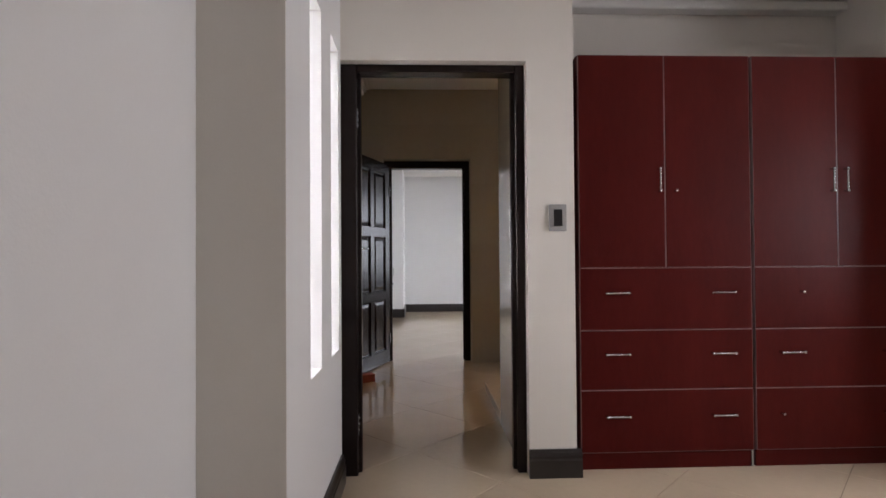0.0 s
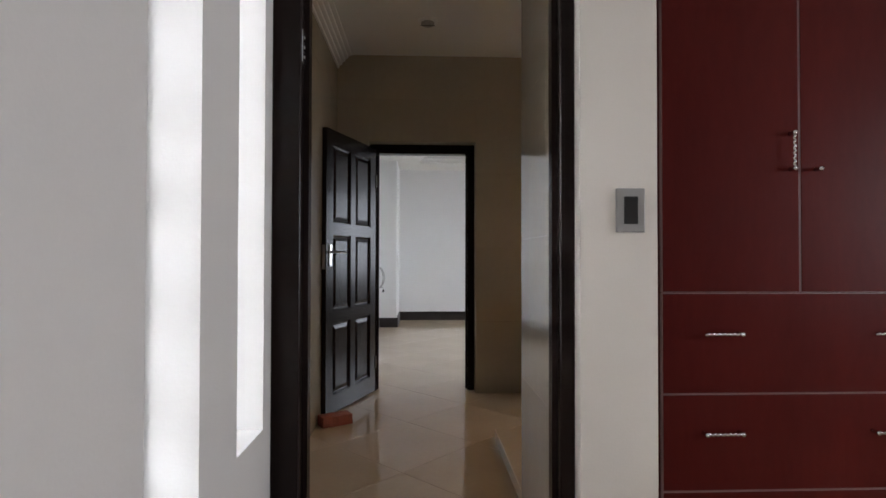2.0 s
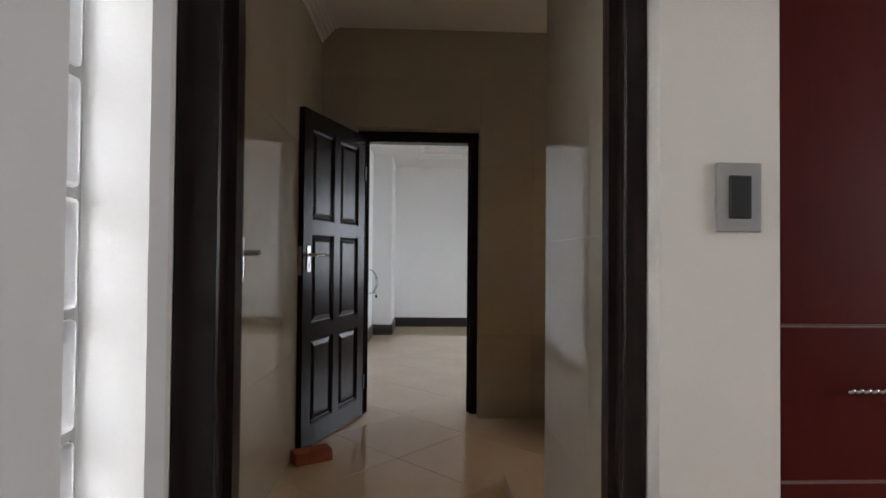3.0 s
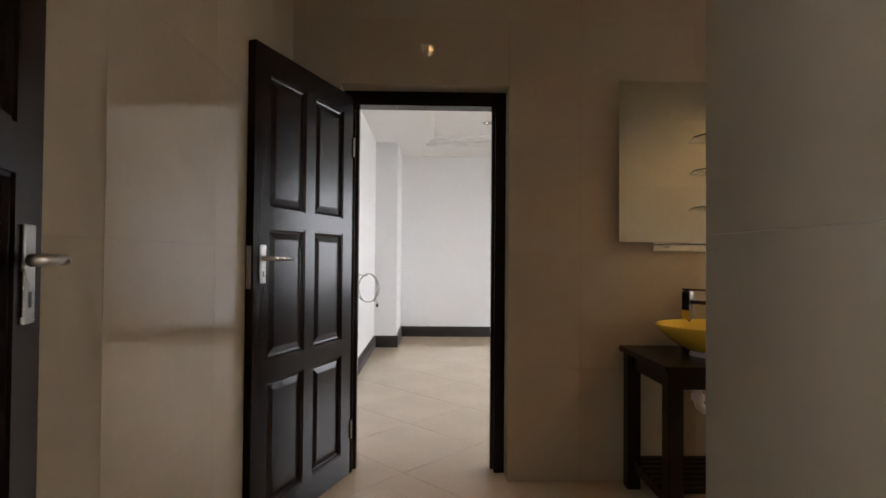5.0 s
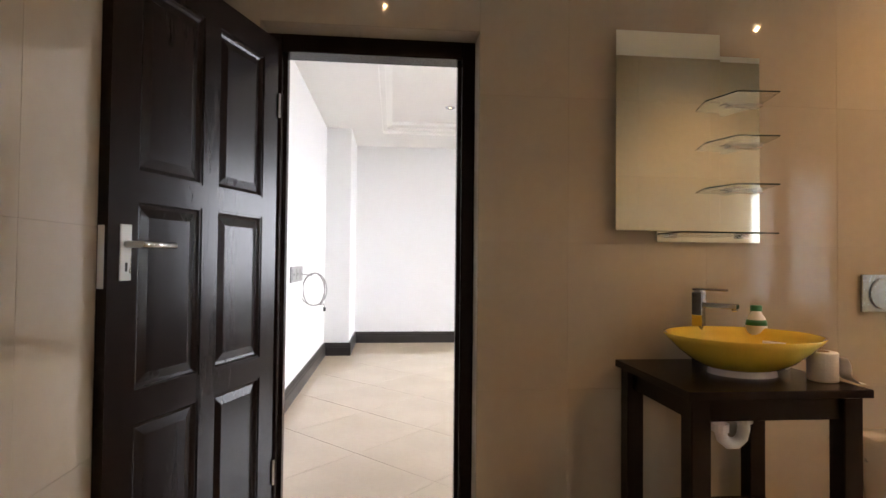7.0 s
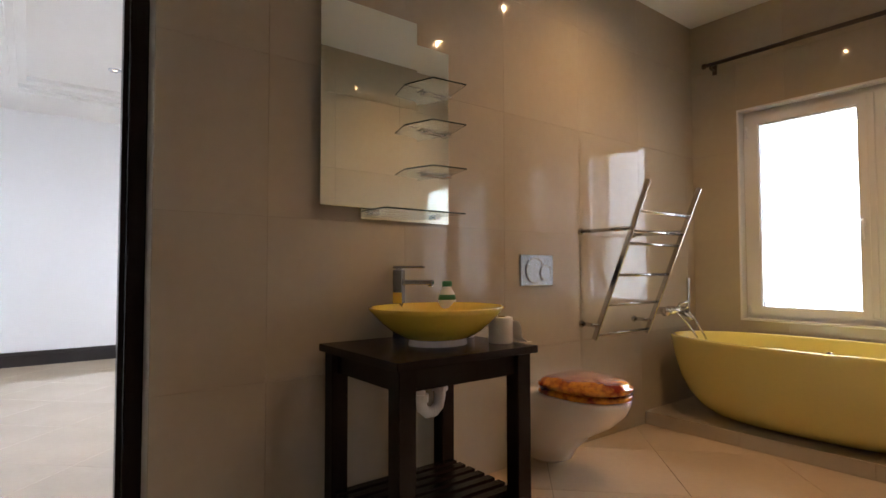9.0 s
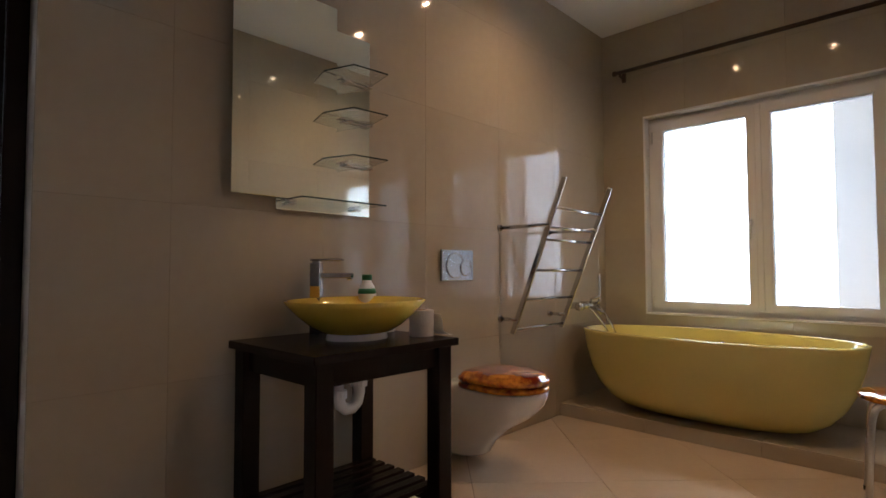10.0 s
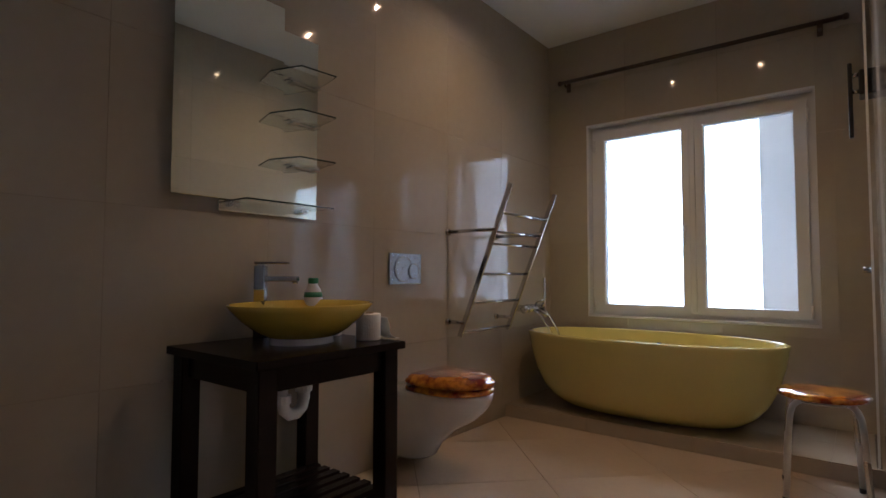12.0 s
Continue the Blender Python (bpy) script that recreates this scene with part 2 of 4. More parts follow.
# bathroom
structure("wall_bath_west", slab("x", -0.96, -0.683, 2.79, 5.428, low, 2.94), GROUT, "bathroom wall behind glazed beige tiles")
structure("wall_bath_north", slab("y", 5.428, 5.65, -0.96, 4.25, low, 2.94, [DOOR2]), GROUT, "bathroom wall with the doorway to the back bedroom")
structure("wall_bath_east", slab("x", 4.008, 4.25, 2.40, 5.428, low, 2.94, [WINDOW]), GROUT, "bathroom wall with the wide white window")
structure("ceiling_bath", box(-0.96, 4.25, 3.412, 5.65, BATH_CEIL, BATH_CEIL + 0.15), CEIL, "plain pale ceiling of the bathroom", "ceiling")
structure("ceiling_lobby", box(-0.96, 0.473, 2.79, 3.412, BATH_CEIL, BATH_CEIL + 0.15), CEIL, "plain pale ceiling inside the bathroom door", "ceiling")
structure("ceiling_shower", box(3.292, 4.25, 2.40, 3.412, BATH_CEIL, BATH_CEIL + 0.15), CEIL, "plain pale ceiling over the shower", "ceiling")

# back bedroom
structure("wall_back_west", slab("x", -0.96, -0.672, 5.65, 10.75, low, 2.95), WHITE, "bright white side wall of the back bedroom")
structure("wall_back_column", box(-0.672, -0.385, 9.585, 10.55, low, B_CEIL - 0.002), WHITE, "white boxed column in the bedroom corner", "column")
structure("wall_back_north", slab("y", 10.55, 10.75, -0.672, 3.85, low, 2.95), WHITE, "white far wall of the back bedroom")
structure("wall_back_east", slab("x", 3.6, 3.85, 5.65, 10.55, low, 2.95, [(7.0, 9.6, 0.75, 2.25)]), WHITE, "white wall with the back bedroom's window")
structure("wall_back_south_face", slab("y", 5.65, 5.66, -0.672, 3.6, low, 2.69, [DOOR2]), WHITE, "white plaster face round the far side of the doorway")


def tray_ceiling():
    """Flat border at B_CEIL round a raised centre with a stepped edge."""
    bm = bmesh.new()
    x0, x1, y0, y1 = -0.672, 3.6, 5.65, 10.55
    steps = [(x0, x1, y0, y1, B_CEIL)]
    for d, z in ((0.0, 0.0), (0.0, 0.035), (0.05, 0.035), (0.05, 0.07), (0.11, 0.09), (0.11, 0.13), (0.16, 0.13)):
        steps.append((-0.02 + d, 2.95 - d, 6.35 + d, 9.80 - d, B_CEIL + z))
    rings = [[bm.verts.new((x, y, z)) for x, y in ((a, c), (b, c), (b, e), (a, e))] for a, b, c, e, z in steps]
    for p, q in zip(rings, rings[1:]):
        for k in range(4):
            bm.faces.new((p[k], p[(k + 1) % 4], q[(k + 1) % 4], q[k]))
    bm.faces.new(rings[-1])
    box(x0 - 0.2, x1 + 0.25, y0, y1 + 0.2, B_CEIL + 0.16, B_CEIL + 0.3, bm=bm)
    return bm


structure("ceiling_back", tray_ceiling(), CEIL, "white tray ceiling with a stepped raised centre", "ceiling")

# outside
structure("backdrop_east", box(12.0, 12.1, -14, 22, -0.2, 9), SKYGLOW, "plain bright white sky seen through the window", "sky")
structure("backdrop_west", box(-5.1, -5.0, -8, 12, -0.2, 6), SUNNY, "plain bright white sky behind the glass blocks", "sky")
structure("ground", box(-400, 400, -400, 400, -0.4, -0.2), EARTH, "pale paved ground round the house", "ground")


def rect_minus(r, holes):
    """The rectangle (u0, u1, v0, v1) less the holes, as rectangles."""
    todo = [r]
    for h in holes:
        nxt = []
        for a, b, c, d in todo:
            p, q, s, t = max(a, h[0]), min(b, h[1]), max(c, h[2]), min(d, h[3])
            if p >= q or s >= t:
                nxt.append((a, b, c, d))
                continue
            nxt += [x for x in ((a, p, c, d), (q, b, c, d), (p, q, c, s), (p, q, t, d)) if x[1] - x[0] > 0.004 and x[3] - x[2] > 0.004]
        todo = nxt
    return todo


# ---- skirting and cornices ----
def skirting(name, x0, y0, x1, y1, nx, ny, h=0.14, t=0.022, parent=None):
    """A stepped skirting board along a wall's foot from (x0, y0) to (x1, y1), standing out towards (nx, ny)."""
    prof = ((0, 0), (t, 0), (t, h * 0.62), (t * 0.8, h * 0.68), (t * 0.8, h * 0.74), (t * 0.95, h * 0.78), (t * 0.6, h * 0.90), (t * 0.45, h), (0, h))
    bm = bmesh.new()
    ends = [[bm.verts.new((x + nx * a, y + ny * a, z)) for a, z in prof] for x, y in ((x0, y0), (x1, y1))]
    for k in range(len(prof)):
        bm.faces.new((ends[0][k], ends[0][(k + 1) % len(prof)], ends[1][(k + 1) % len(prof)], ends[1][k]))
    bm.faces.new(ends[0])
    bm.faces.new(ends[1])
    return tagged(link_mesh(name, bm, SKIRT), "dark stained moulded skirting board at the wall's foot", "skirting", kind="structure")


for k, run in enumerate(((-0.42, 1.545, -0.42, 2.58, 1, 0), (-0.675, 1.562, -0.42, 1.562, 0, -1), (-0.675, -2.6, -0.675, 1.565, 1, 0), (0.484, 2.60, 0.742, 2.60, 0, -1), (0.72, 2.60, 0.72, 2.66, 1, 0),
                         (-0.672, 5.67, -0.672, 9.565, 1, 0), (-0.672, 9.585, -0.363, 9.585, 0, -1), (-0.385, 9.585, -0.385, 10.53, 1, 0), (-0.385, 10.55, 3.6, 10.55, 0, -1), (3.6, 5.67, 3.6, 10.53, -1, 0))):
    skirting("baseboard_%d" % (k + 1), *run, h=0.15 if k > 4 else 0.135)


def cornice(name, x, y0, y1, z, material):
    """A stepped cove along the top of a side wall."""
    prof = [(0, -0.115)]
    for k in range(4):
        prof += [(0.012 + 0.024 * k, -0.115 + 0.027 * k), (0.012 + 0.024 * k, -0.094 + 0.027 * k)]
    prof += [(0.115, -0.012), (0.115, -0.002), (0, -0.002)]
    bm = bmesh.new()
    ends = [[bm.verts.new((x + a, y, z + b)) for a, b in prof] for y in (y0, y1)]
    for k in range(len(prof)):
        bm.faces.new((ends[0][k], ends[0][(k + 1) % len(prof)], ends[1][(k + 1) % len(prof)], ends[1][k]))
    bm.faces.new(ends[0])
    bm.faces.new(ends[1])
    return tagged(link_mesh(name, bm, material), "stepped plaster cornice along the bathroom ceiling", "cornice", kind="structure")


cornice("trim_cornice", -0.675, 2.80, 5.415, BATH_CEIL, CEIL)


# ---- doors ----
def door_frame(name, label, x0, x1, y0, y1, top, left, right, head):
    """Dark timber frame: two jambs and a head with a stop bead."""
    root = tagged(new(name), label, "door frame", kind="structure")
    ym = y0 + (y1 - y0) * 0.55
    for a, b, c in ((x0, x0 + left, 1), (x1 - right, x1, -1)):
        bm = box(a, b, y0, y1, 0, top, 0.004)
        s = (b, b + 0.014) if c > 0 else (a - 0.014, a)
        box(s[0], s[1], ym, y1 - 0.003, 0, top - head, bm=bm)
        part("jamb", bm, ESPRESSO, root)
    bm = box(x0 + left, x1 - right, y0, y1, top - head, top, 0.004)
    part("head", bm, ESPRESSO, root)
    return root


door_frame("door_1", "dark brown timber frame of the bathroom doorway", -0.435, 0.486, 2.652, 2.745, 2.033, 0.086, 0.046, 0.038)
door_frame("door_2", "dark brown timber frame of the bedroom doorway", -0.424, 0.461, 5.53, 5.635, 2.071, 0.062, 0.056, 0.076)


def lever(parent, x, y, z, side, toward):
    """Steel lever handle on a back plate with a keyhole."""
    s = side
    plate = part("handle_plate", box(x - 0.019, x + 0.019, min(y, y + s * 0.006), max(y, y + s * 0.006), z - 0.10, z + 0.055, 0.002), STEEL, parent, "brushed steel handle plate")
    part("lever", tube([(x, y + s * 0.006, z), (x, y + s * 0.045, z), (x + toward * 0.012, y + s * 0.055, z), (x + toward * 0.125, y + s * 0.055, z)], 0.0095), STEEL, plate, smooth=True)
    part("keyhole", box(x - 0.004, x + 0.004, min(y + s * 0.0062, y + s * 0.0075), max(y + s * 0.0062, y + s * 0.0075), z - 0.075, z - 0.05, 0.001), BLACK, plate)


def panel_door(name, label, m, width, height, thick=0.042):
    """Six-panel leaf; its hinge edge is the local z axis, the leaf runs along +x, its faces look along y."""
    root = thing(name, label, "door", m)
    cols = ((0.095, width / 2 - 0.038), (width / 2 + 0.038, width - 0.095))
    rows = ((0.14, 0.655), (0.735, 1.285), (1.36, height - 0.10))
    holes = [(*c, *r) for c in cols for r in rows]
    part("leaf", slab("y", -thick / 2, thick / 2, 0, width, 0.015, height, holes), ESPRESSO, root)
    for a, b, c, d in holes:
        bm = bmesh.new()
        rings = []
        for s in (-1, 1):
            for inset, y in ((0.0, 0.017), (0.008, 0.017), (0.014, 0.010), (0.022, 0.007), (0.050, 0.014), (0.055, 0.014)):
                rings.append([bm.verts.new((x, s * y, z)) for x, z in ((a + inset, c + inset), (b - inset, c + inset), (b - inset, d - inset), (a + inset, d - inset))])
        for run in (rings[:6], rings[6:]):
            for p, q in zip(run, run[1:]):
                for k in range(4):
                    bm.faces.new((p[k], p[(k + 1) % 4], q[(k + 1) % 4], q[k]))
            bm.faces.new(run[-1])
        for k in range(4):
            bm.faces.new((rings[0][k], rings[0][(k + 1) % 4], rings[6][(k + 1) % 4], rings[6][k]))
        part("panel", bm, ESPRESSO, root)
    lever(root, width - 0.055, -thick / 2, 1.155, -1, -1)
    lever(root, width - 0.055, thick / 2, 1.155, 1, -1)
    part("lock_plate", box(width, width + 0.002, -0.011, 0.011, 1.035, 1.205, 0.0008), STEEL, root, "steel lock plate on the leaf's edge")
    for z in (0.25, height - 0.27):
        bm = box(-0.004, 0.0, -0.02, thick / 2 + 0.002, z - 0.05, z + 0.05, 0.001)
        tube([(-0.004, thick / 2 + 0.004, z - 0.05), (-0.004, thick / 2 + 0.004, z + 0.05)], 0.006, bm=bm)
        part("hinge", bm, SATIN, root, "pale steel butt hinge")
    return root


panel_door("bathroom_door", "dark brown six-panel timber door standing open along the tiled wall", pose(-0.394, 2.768, 0, 0, 0, 106), 0.79, 1.975)
panel_door("bedroom_door", "dark brown six-panel timber door standing open, held by a brick", pose(-0.388, 5.50, 0, 0, 0, 250), 0.80, 2.022)


def frame_hinge(z):
    bm = box(-0.349, -0.346, 2.658, 2.702, z - 0.05, z + 0.05, 0.001)
    ob = tagged(link_mesh("hinge_plate", bm, SATIN), "pale steel hinge plate screwed to the door frame", "hinge", "hinges of the bathroom doorway")
    for k in (-0.03, 0.0, 0.03):
        part("screw", tube([(-0.346, 2.68, z + k), (-0.344, 2.68, z + k)], 0.005, 8), STEEL, ob)


frame_hinge(1.765)
frame_hinge(0.25)


# ---- glass blocks ----
def glass_blocks(y0, y1):
    root = tagged(new("glass_block_window"), "tall slit glazed with wavy clear glass blocks in pale mortar", "window", "glass block slits", kind="structure")
    part("mortar", slab("x", -0.595, -0.532, y0 - 0.0, y1, SILL, HEAD, [(y0 + 0.012, y1 - 0.012, z + 0.008, z + 0.19) for z in [0.649 + 0.1985 * k for k in range(7)]]), MORTAR, root)
    for k in range(7):
        z = 0.649 + 0.1985 * k
        ob = part("glass_block", box(-0.602, -0.524, y0 + 0.012, y1 - 0.012, z + 0.008, z + 0.19, 0.008, 2), BLOCKGLASS, root)
        ob.visible_shadow = False


for s in SLITS:
    glass_blocks(*s)


# ---- wardrobes ----
def bar_handle(name, parent, x, y, z, upright, knobs=(1, 1), bar=True):
    """Chrome pull with a twisted bar between two posts; some have lost a post or the bar."""
    d = 0.056
    place = lambda u, out: (x, y - out, z + u * d) if upright else (x + u * d, y - out, z)
    post = lambda u: tube([place(u, 0), place(u, 0.004), place(u, 0.0045), place(u, 0.022), place(u, 0.029)], 0.0065, 8)
    ends = [u for u, there in ((-1, knobs[0]), (1, knobs[1])) if there]
    if not bar:
        part(name, post(ends[0]), CHROME, parent, "chrome stub of a broken handle", smooth=True)
        return
    pts = []
    for i in range(41):
        u = -1.05 + 2.1 * i / 40
        a = u * 22
        p = Vector(place(u, 0.022))
        pts.append(p + (Vector((math.cos(a), math.sin(a), 0)) if upright else Vector((0, math.sin(a), math.cos(a)))) * 0.0022)
    ob = part(name, tube(pts, 0.004, 8), CHROME, parent, "chrome pull with a twisted bar", smooth=True)
    for u in ends:
        part("post", post(u), CHROME, ob, smooth=True)


def front_panel(name, root, x0, x1, z0, z1):
    """A laminate front with pale edge banding."""
    y = 2.66
    ob = part(name, box(x0 + 0.0035, x1 - 0.0035, y, y + 0.018, z0 + 0.0035, z1 - 0.0035, 0.0015), RED, root)
    part("edge_banding", slab("y", y + 0.0015, y + 0.0175, x0 + 0.0012, x1 - 0.0012, z0 + 0.0012, z1 - 0.0012, [(x0 + 0.0034, x1 - 0.0034, z0 + 0.0034, z1 - 0.0034)]), EDGE, ob, "pale worn edge banding")
    return ob


def wardrobe(x0, x1, label, which):
    root = thing("wardrobe", label, "wardrobe", group="built-in wardrobes")
    bm = slab("y", 2.679, 3.22, x0, x1, 0.085, 2.092, [(x0 + 0.018, x1 - 0.018, 0.098, 2.074)])
    box(x0 + 0.018, x1 - 0.018, 3.205, 3.22, 0.098, 2.074, bm=bm)
    part("carcass", bm, RED, root)
    part("plinth", box(x0 + 0.002, x1 - 0.012, 2.675, 2.692, 0.0, 0.084), RED, root)
    part("side_foot", box(x1 - 0.011, x1 + 0.0, 2.668, 2.692, 0.0, 0.084, 0.001), SATIN, root, "pale metal foot at the plinth's end")
    mid = (x0 + x1) / 2
    for k, (a, b) in enumerate(((x0, mid), (mid, x1))):
        d = front_panel("door", root, a, b, 1.012, 2.092)
        x = b - 0.032 if k == 0 else a + 0.04
        if which == 0 and k == 1:
            bar_handle("handle", d, x + 0.01, 2.66, 1.455, True, (1, 0), False)
        else:
            bar_handle("handle", d, x, 2.66, 1.455, True)
    for k, (z0, z1) in enumerate(((0.085, 0.398), (0.398, 0.698), (0.698, 1.012))):
        d = front_panel("drawer", root, x0, x1, z0, z1)
        z = (0.27, 0.58, 0.886)[k]
        for j, x in enumerate((x0 + 0.185, x1 - 0.16)):
            broken = which == 1 and (k, j) in ((2, 0), (0, 0), (2, 1))
            bar_handle("handle", d, x, 2.66, z, False, (0, 1) if k == 2 else (1, 0) if broken else (1, 1), not broken)
    return root


wardrobe(0.760, 1.646, "dark mahogany-red wardrobe with two doors over three drawers", 0)
wardrobe(1.658, 2.544, "dark mahogany-red wardrobe with several broken drawer handles", 1)
part_trim = structure("trim_recess_cornice", box(0.72, 2.575, 3.13, 3.24, A_CEIL - 0.06, A_CEIL - 0.002, 0.02, 3), CEIL, "plain cornice over the wardrobe recess", "cornice")


def light_switch():
    root = thing("light_switch", "grey switch plate with one dark rocker on the wall", "light switch")
    part("plate", box(0.592, 0.678, 2.588, 2.60, 1.196, 1.327, 0.003, 2), GREY, root)
    part("rocker", box(0.614, 0.656, 2.583, 2.590, 1.221, 1.302, 0.002), BLACK, root, "dark grey rocker")


light_switch()


# ---- bathroom: platform, window, curtain rod ----
root = tagged(new("bath_platform"), "low tiled step that carries the bathtub", "step", kind="structure")
part("step_body", box(3.328, 4.008, 2.40, 5.428, -0.03, 0.074), GROUT, root)
edges = [2.40, 3.01, 3.62, 4.23, 4.84, 5.428]
for a, b in zip(edges, edges[1:]):
    part("tile", box(3.320, 3.328, a + 0.001, b - 0.001, 0.001, 0.0735, 0.0006), TILE, root)
    for c, d in ((3.320, 3.66), (3.66, 4.005)):
        part("tile", box(c + 0.001, d - 0.001, a + 0.001, b - 0.001, 0.074, 0.082, 0.0006), TILE, root)

root = tagged(new("shower_step"), "low tiled kerb beside the partition wall", "step", kind="structure")
part("kerb", box(0.468, 0.98, 3.425, 4.30, 0.0, 0.068, 0.004), FLOOR, root)


def bath_window():
    """White two-sash window set back in the reveal."""
    root = tagged(new("window_1"), "white two-sash window over the bathtub, bright daylight outside", "window", kind="structure")
    y0, y1, z0, z1 = 3.688, 5.095, 0.664, 2.084
    x0, x1 = 4.075, 4.135
    part("window_frame", slab("x", x0, x1, y0, y1, z0, z1, [(y0 + 0.045, y1 - 0.045, z0 + 0.045, z1 - 0.045)]), UPVC, root)
    mid = 4.37
    for a, b in ((y0 + 0.035, mid + 0.004), (mid + 0.008, y1 - 0.035)):
        sash = part("sash", slab("x", x0 - 0.022, x1 - 0.012, a, b, z0 + 0.035, z1 - 0.035, [(a + 0.062, b - 0.062, z0 + 0.075, z1 - 0.10)]), UPVC, root)
        part("bead", slab("x", x0 - 0.012, x1 - 0.02, a + 0.062, b - 0.062, z0 + 0.075, z1 - 0.10, [(a + 0.070, b - 0.070, z0 + 0.083, z1 - 0.108)]), UPVC, sash)
        pane = part("pane", box(x0 + 0.018, x0 + 0.024, a + 0.062, b - 0.062, z0 + 0.075, z1 - 0.10), CLEAR, sash)
        pane.visible_shadow = False
    part("meeting_strip", box(x0 - 0.03, x0 - 0.018, mid - 0.012, mid + 0.026, z0 + 0.04, z1 - 0.04, 0.004), UPVC, root)
    h = part("window_handle", box(x0 - 0.045, x0 - 0.022, mid + 0.045, mid + 0.065, 1.25, 1.30, 0.004), UPVC, root)
    part("grip", tube([(x0 - 0.045, mid + 0.055, 1.29), (x0 - 0.055, mid + 0.055, 1.27), (x0 - 0.055, mid + 0.055, 1.17)], 0.008, 8), UPVC, h, smooth=True)
    for y in (y0 + 0.03, y1 - 0.03):
        for z in (0.74, 1.94):
            part("hinge", tube([(x0 - 0.03, y, z - 0.04), (x0 - 0.03, y, z + 0.04)], 0.008, 8), UPVC, root, smooth=True)
    bm = slab("x", 4.0, 4.0745, 3.675, 5.108, 0.652, 2.097, [(3.687, 5.096, 0.664, 2.085)])
    part("reveal_trim", bm, UPVC, root)
    bm = slab("x", 4.135, 4.255, 3.675, 5.108, 0.652, 2.097, [(3.687, 5.096, 0.664, 2.085)])
    part("outer_reveal", bm, RENDER, root)


bath_window()
structure("outside_wall", box(4.9, 8.0, 0.5, 4.085, -0.25, 3.6), RENDER, "white rendered house wall outside the bathroom window")

root = thing("curtain_rod", "dark curtain rod on two brackets above the window", "curtain rod")
part("rod", tube([(3.93, 3.53, 2.445), (3.93, 5.275, 2.445)], 0.014, 12), ROD, root, smooth=True)
for y in (3.64, 5.245):
    bm = box(3.985, 4.0, y - 0.015, y + 0.015, 2.385, 2.455, 0.003)
    tube([(3.99, y, 2.415), (3.93, y, 2.415), (3.93, y, 2.44)], 0.008, 8, bm)
    part("bracket", bm, ROD, root)
for y in (3.515, 5.29):
    part("finial", loft([(3.93, y, 2.427, 0.008, 0.012), (3.93, y, 2.435, 0.018, 0.016), (3.93, y, 2.455, 0.018, 0.016), (3.93, y, 2.463, 0.008, 0.012)], 12), ROD, root, smooth=True)


# ---- bathtub ----
def bathtub():
    root = thing("bathtub", "lemon yellow freestanding oval bathtub on the tiled step", "bathtub")
    cx, cy, b, h = 3.59, 4.57, 0.082, 0.582
    outer = []
    for u, sx, sy in ((0.0, 0.10, 0.38), (0.02, 0.145, 0.46), (0.08, 0.205, 0.545), (0.18, 0.258, 0.615), (0.32, 0.302, 0.675), (0.5, 0.335, 0.72), (0.75, 0.358, 0.757), (0.95, 0.370, 0.775), (0.985, 0.373, 0.779), (1.0, 0.370, 0.776)):
        outer.append((cx, cy, b + (h - b) * u, sx, sy))
    inner = [(cx, cy, h, 0.350, 0.755), (cx, cy, h - 0.01, 0.343, 0.748), (cx, cy, 0.42, 0.31, 0.695), (cx, cy, 0.27, 0.255, 0.60), (cx, cy, 0.18, 0.19, 0.50), (cx, cy, 0.155, 0.08, 0.34)]
    part("shell", loft(outer + inner, 72, 2.25), LEMON, root, smooth=True)
    part("overflow", tube([(cx + 0.325, cy, 0.49), (cx + 0.312, cy, 0.485)], 0.022, 16), CHROME, root, smooth=True)


bathtub()


def bath_mixer():
    root = thing("bath_mixer", "chrome bath mixer with hand shower on the tiled wall", "tap")
    x, z = 3.56, 0.725
    part("body", tube([(x - 0.13, 5.31, z), (x + 0.10, 5.31, z)], 0.021, 14), CHROME, root, smooth=True)
    for dx in (-0.085, 0.06):
        part("wall_flange", tube([(x + dx, 5.42, z), (x + dx, 5.395, z), (x + dx, 5.31, z)], 0.024, 14), CHROME, root, smooth=True)
    part("knob", tube([(x - 0.175, 5.31, z), (x - 0.135, 5.31, z)], 0.028, 14), CHROME, root, smooth=True)
    part("lever", tube([(x - 0.01, 5.31, z + 0.02), (x - 0.01, 5.30, z + 0.045), (x - 0.01, 5.24, z + 0.06)], 0.008, 8), CHROME, root, smooth=True)
    part("spout", tube([(x - 0.01, 5.31, z - 0.015), (x - 0.01, 5.26, z - 0.02), (x - 0.01, 5.22, z - 0.05)], 0.014, 10), CHROME, root, smooth=True)
    hs = part("hand_shower", box(x + 0.062, x + 0.088, 5.275, 5.29, z + 0.03, z + 0.215, 0.004, 2), CHROME, root)
    part("holder", tube([(x + 0.075, 5.31, z), (x + 0.075, 5.283, z + 0.035)], 0.012, 10), CHROME, hs, smooth=True)
    for x0, x1, dip in ((x - 0.07, x + 0.02, 0.16), (x + 0.075, x + 0.14, 0.18)):
        pts = [(x0 + (x1 - x0) * u, 5.29 - 0.09 * u, z - 0.01 - dip * u ** 1.3) for u in (0, 0.15, 0.3, 0.5, 0.7, 0.85, 1.0)]
        part("hose", tube(pts, 0.0065, 8), CHROME, root, smooth=True)


bath_mixer()


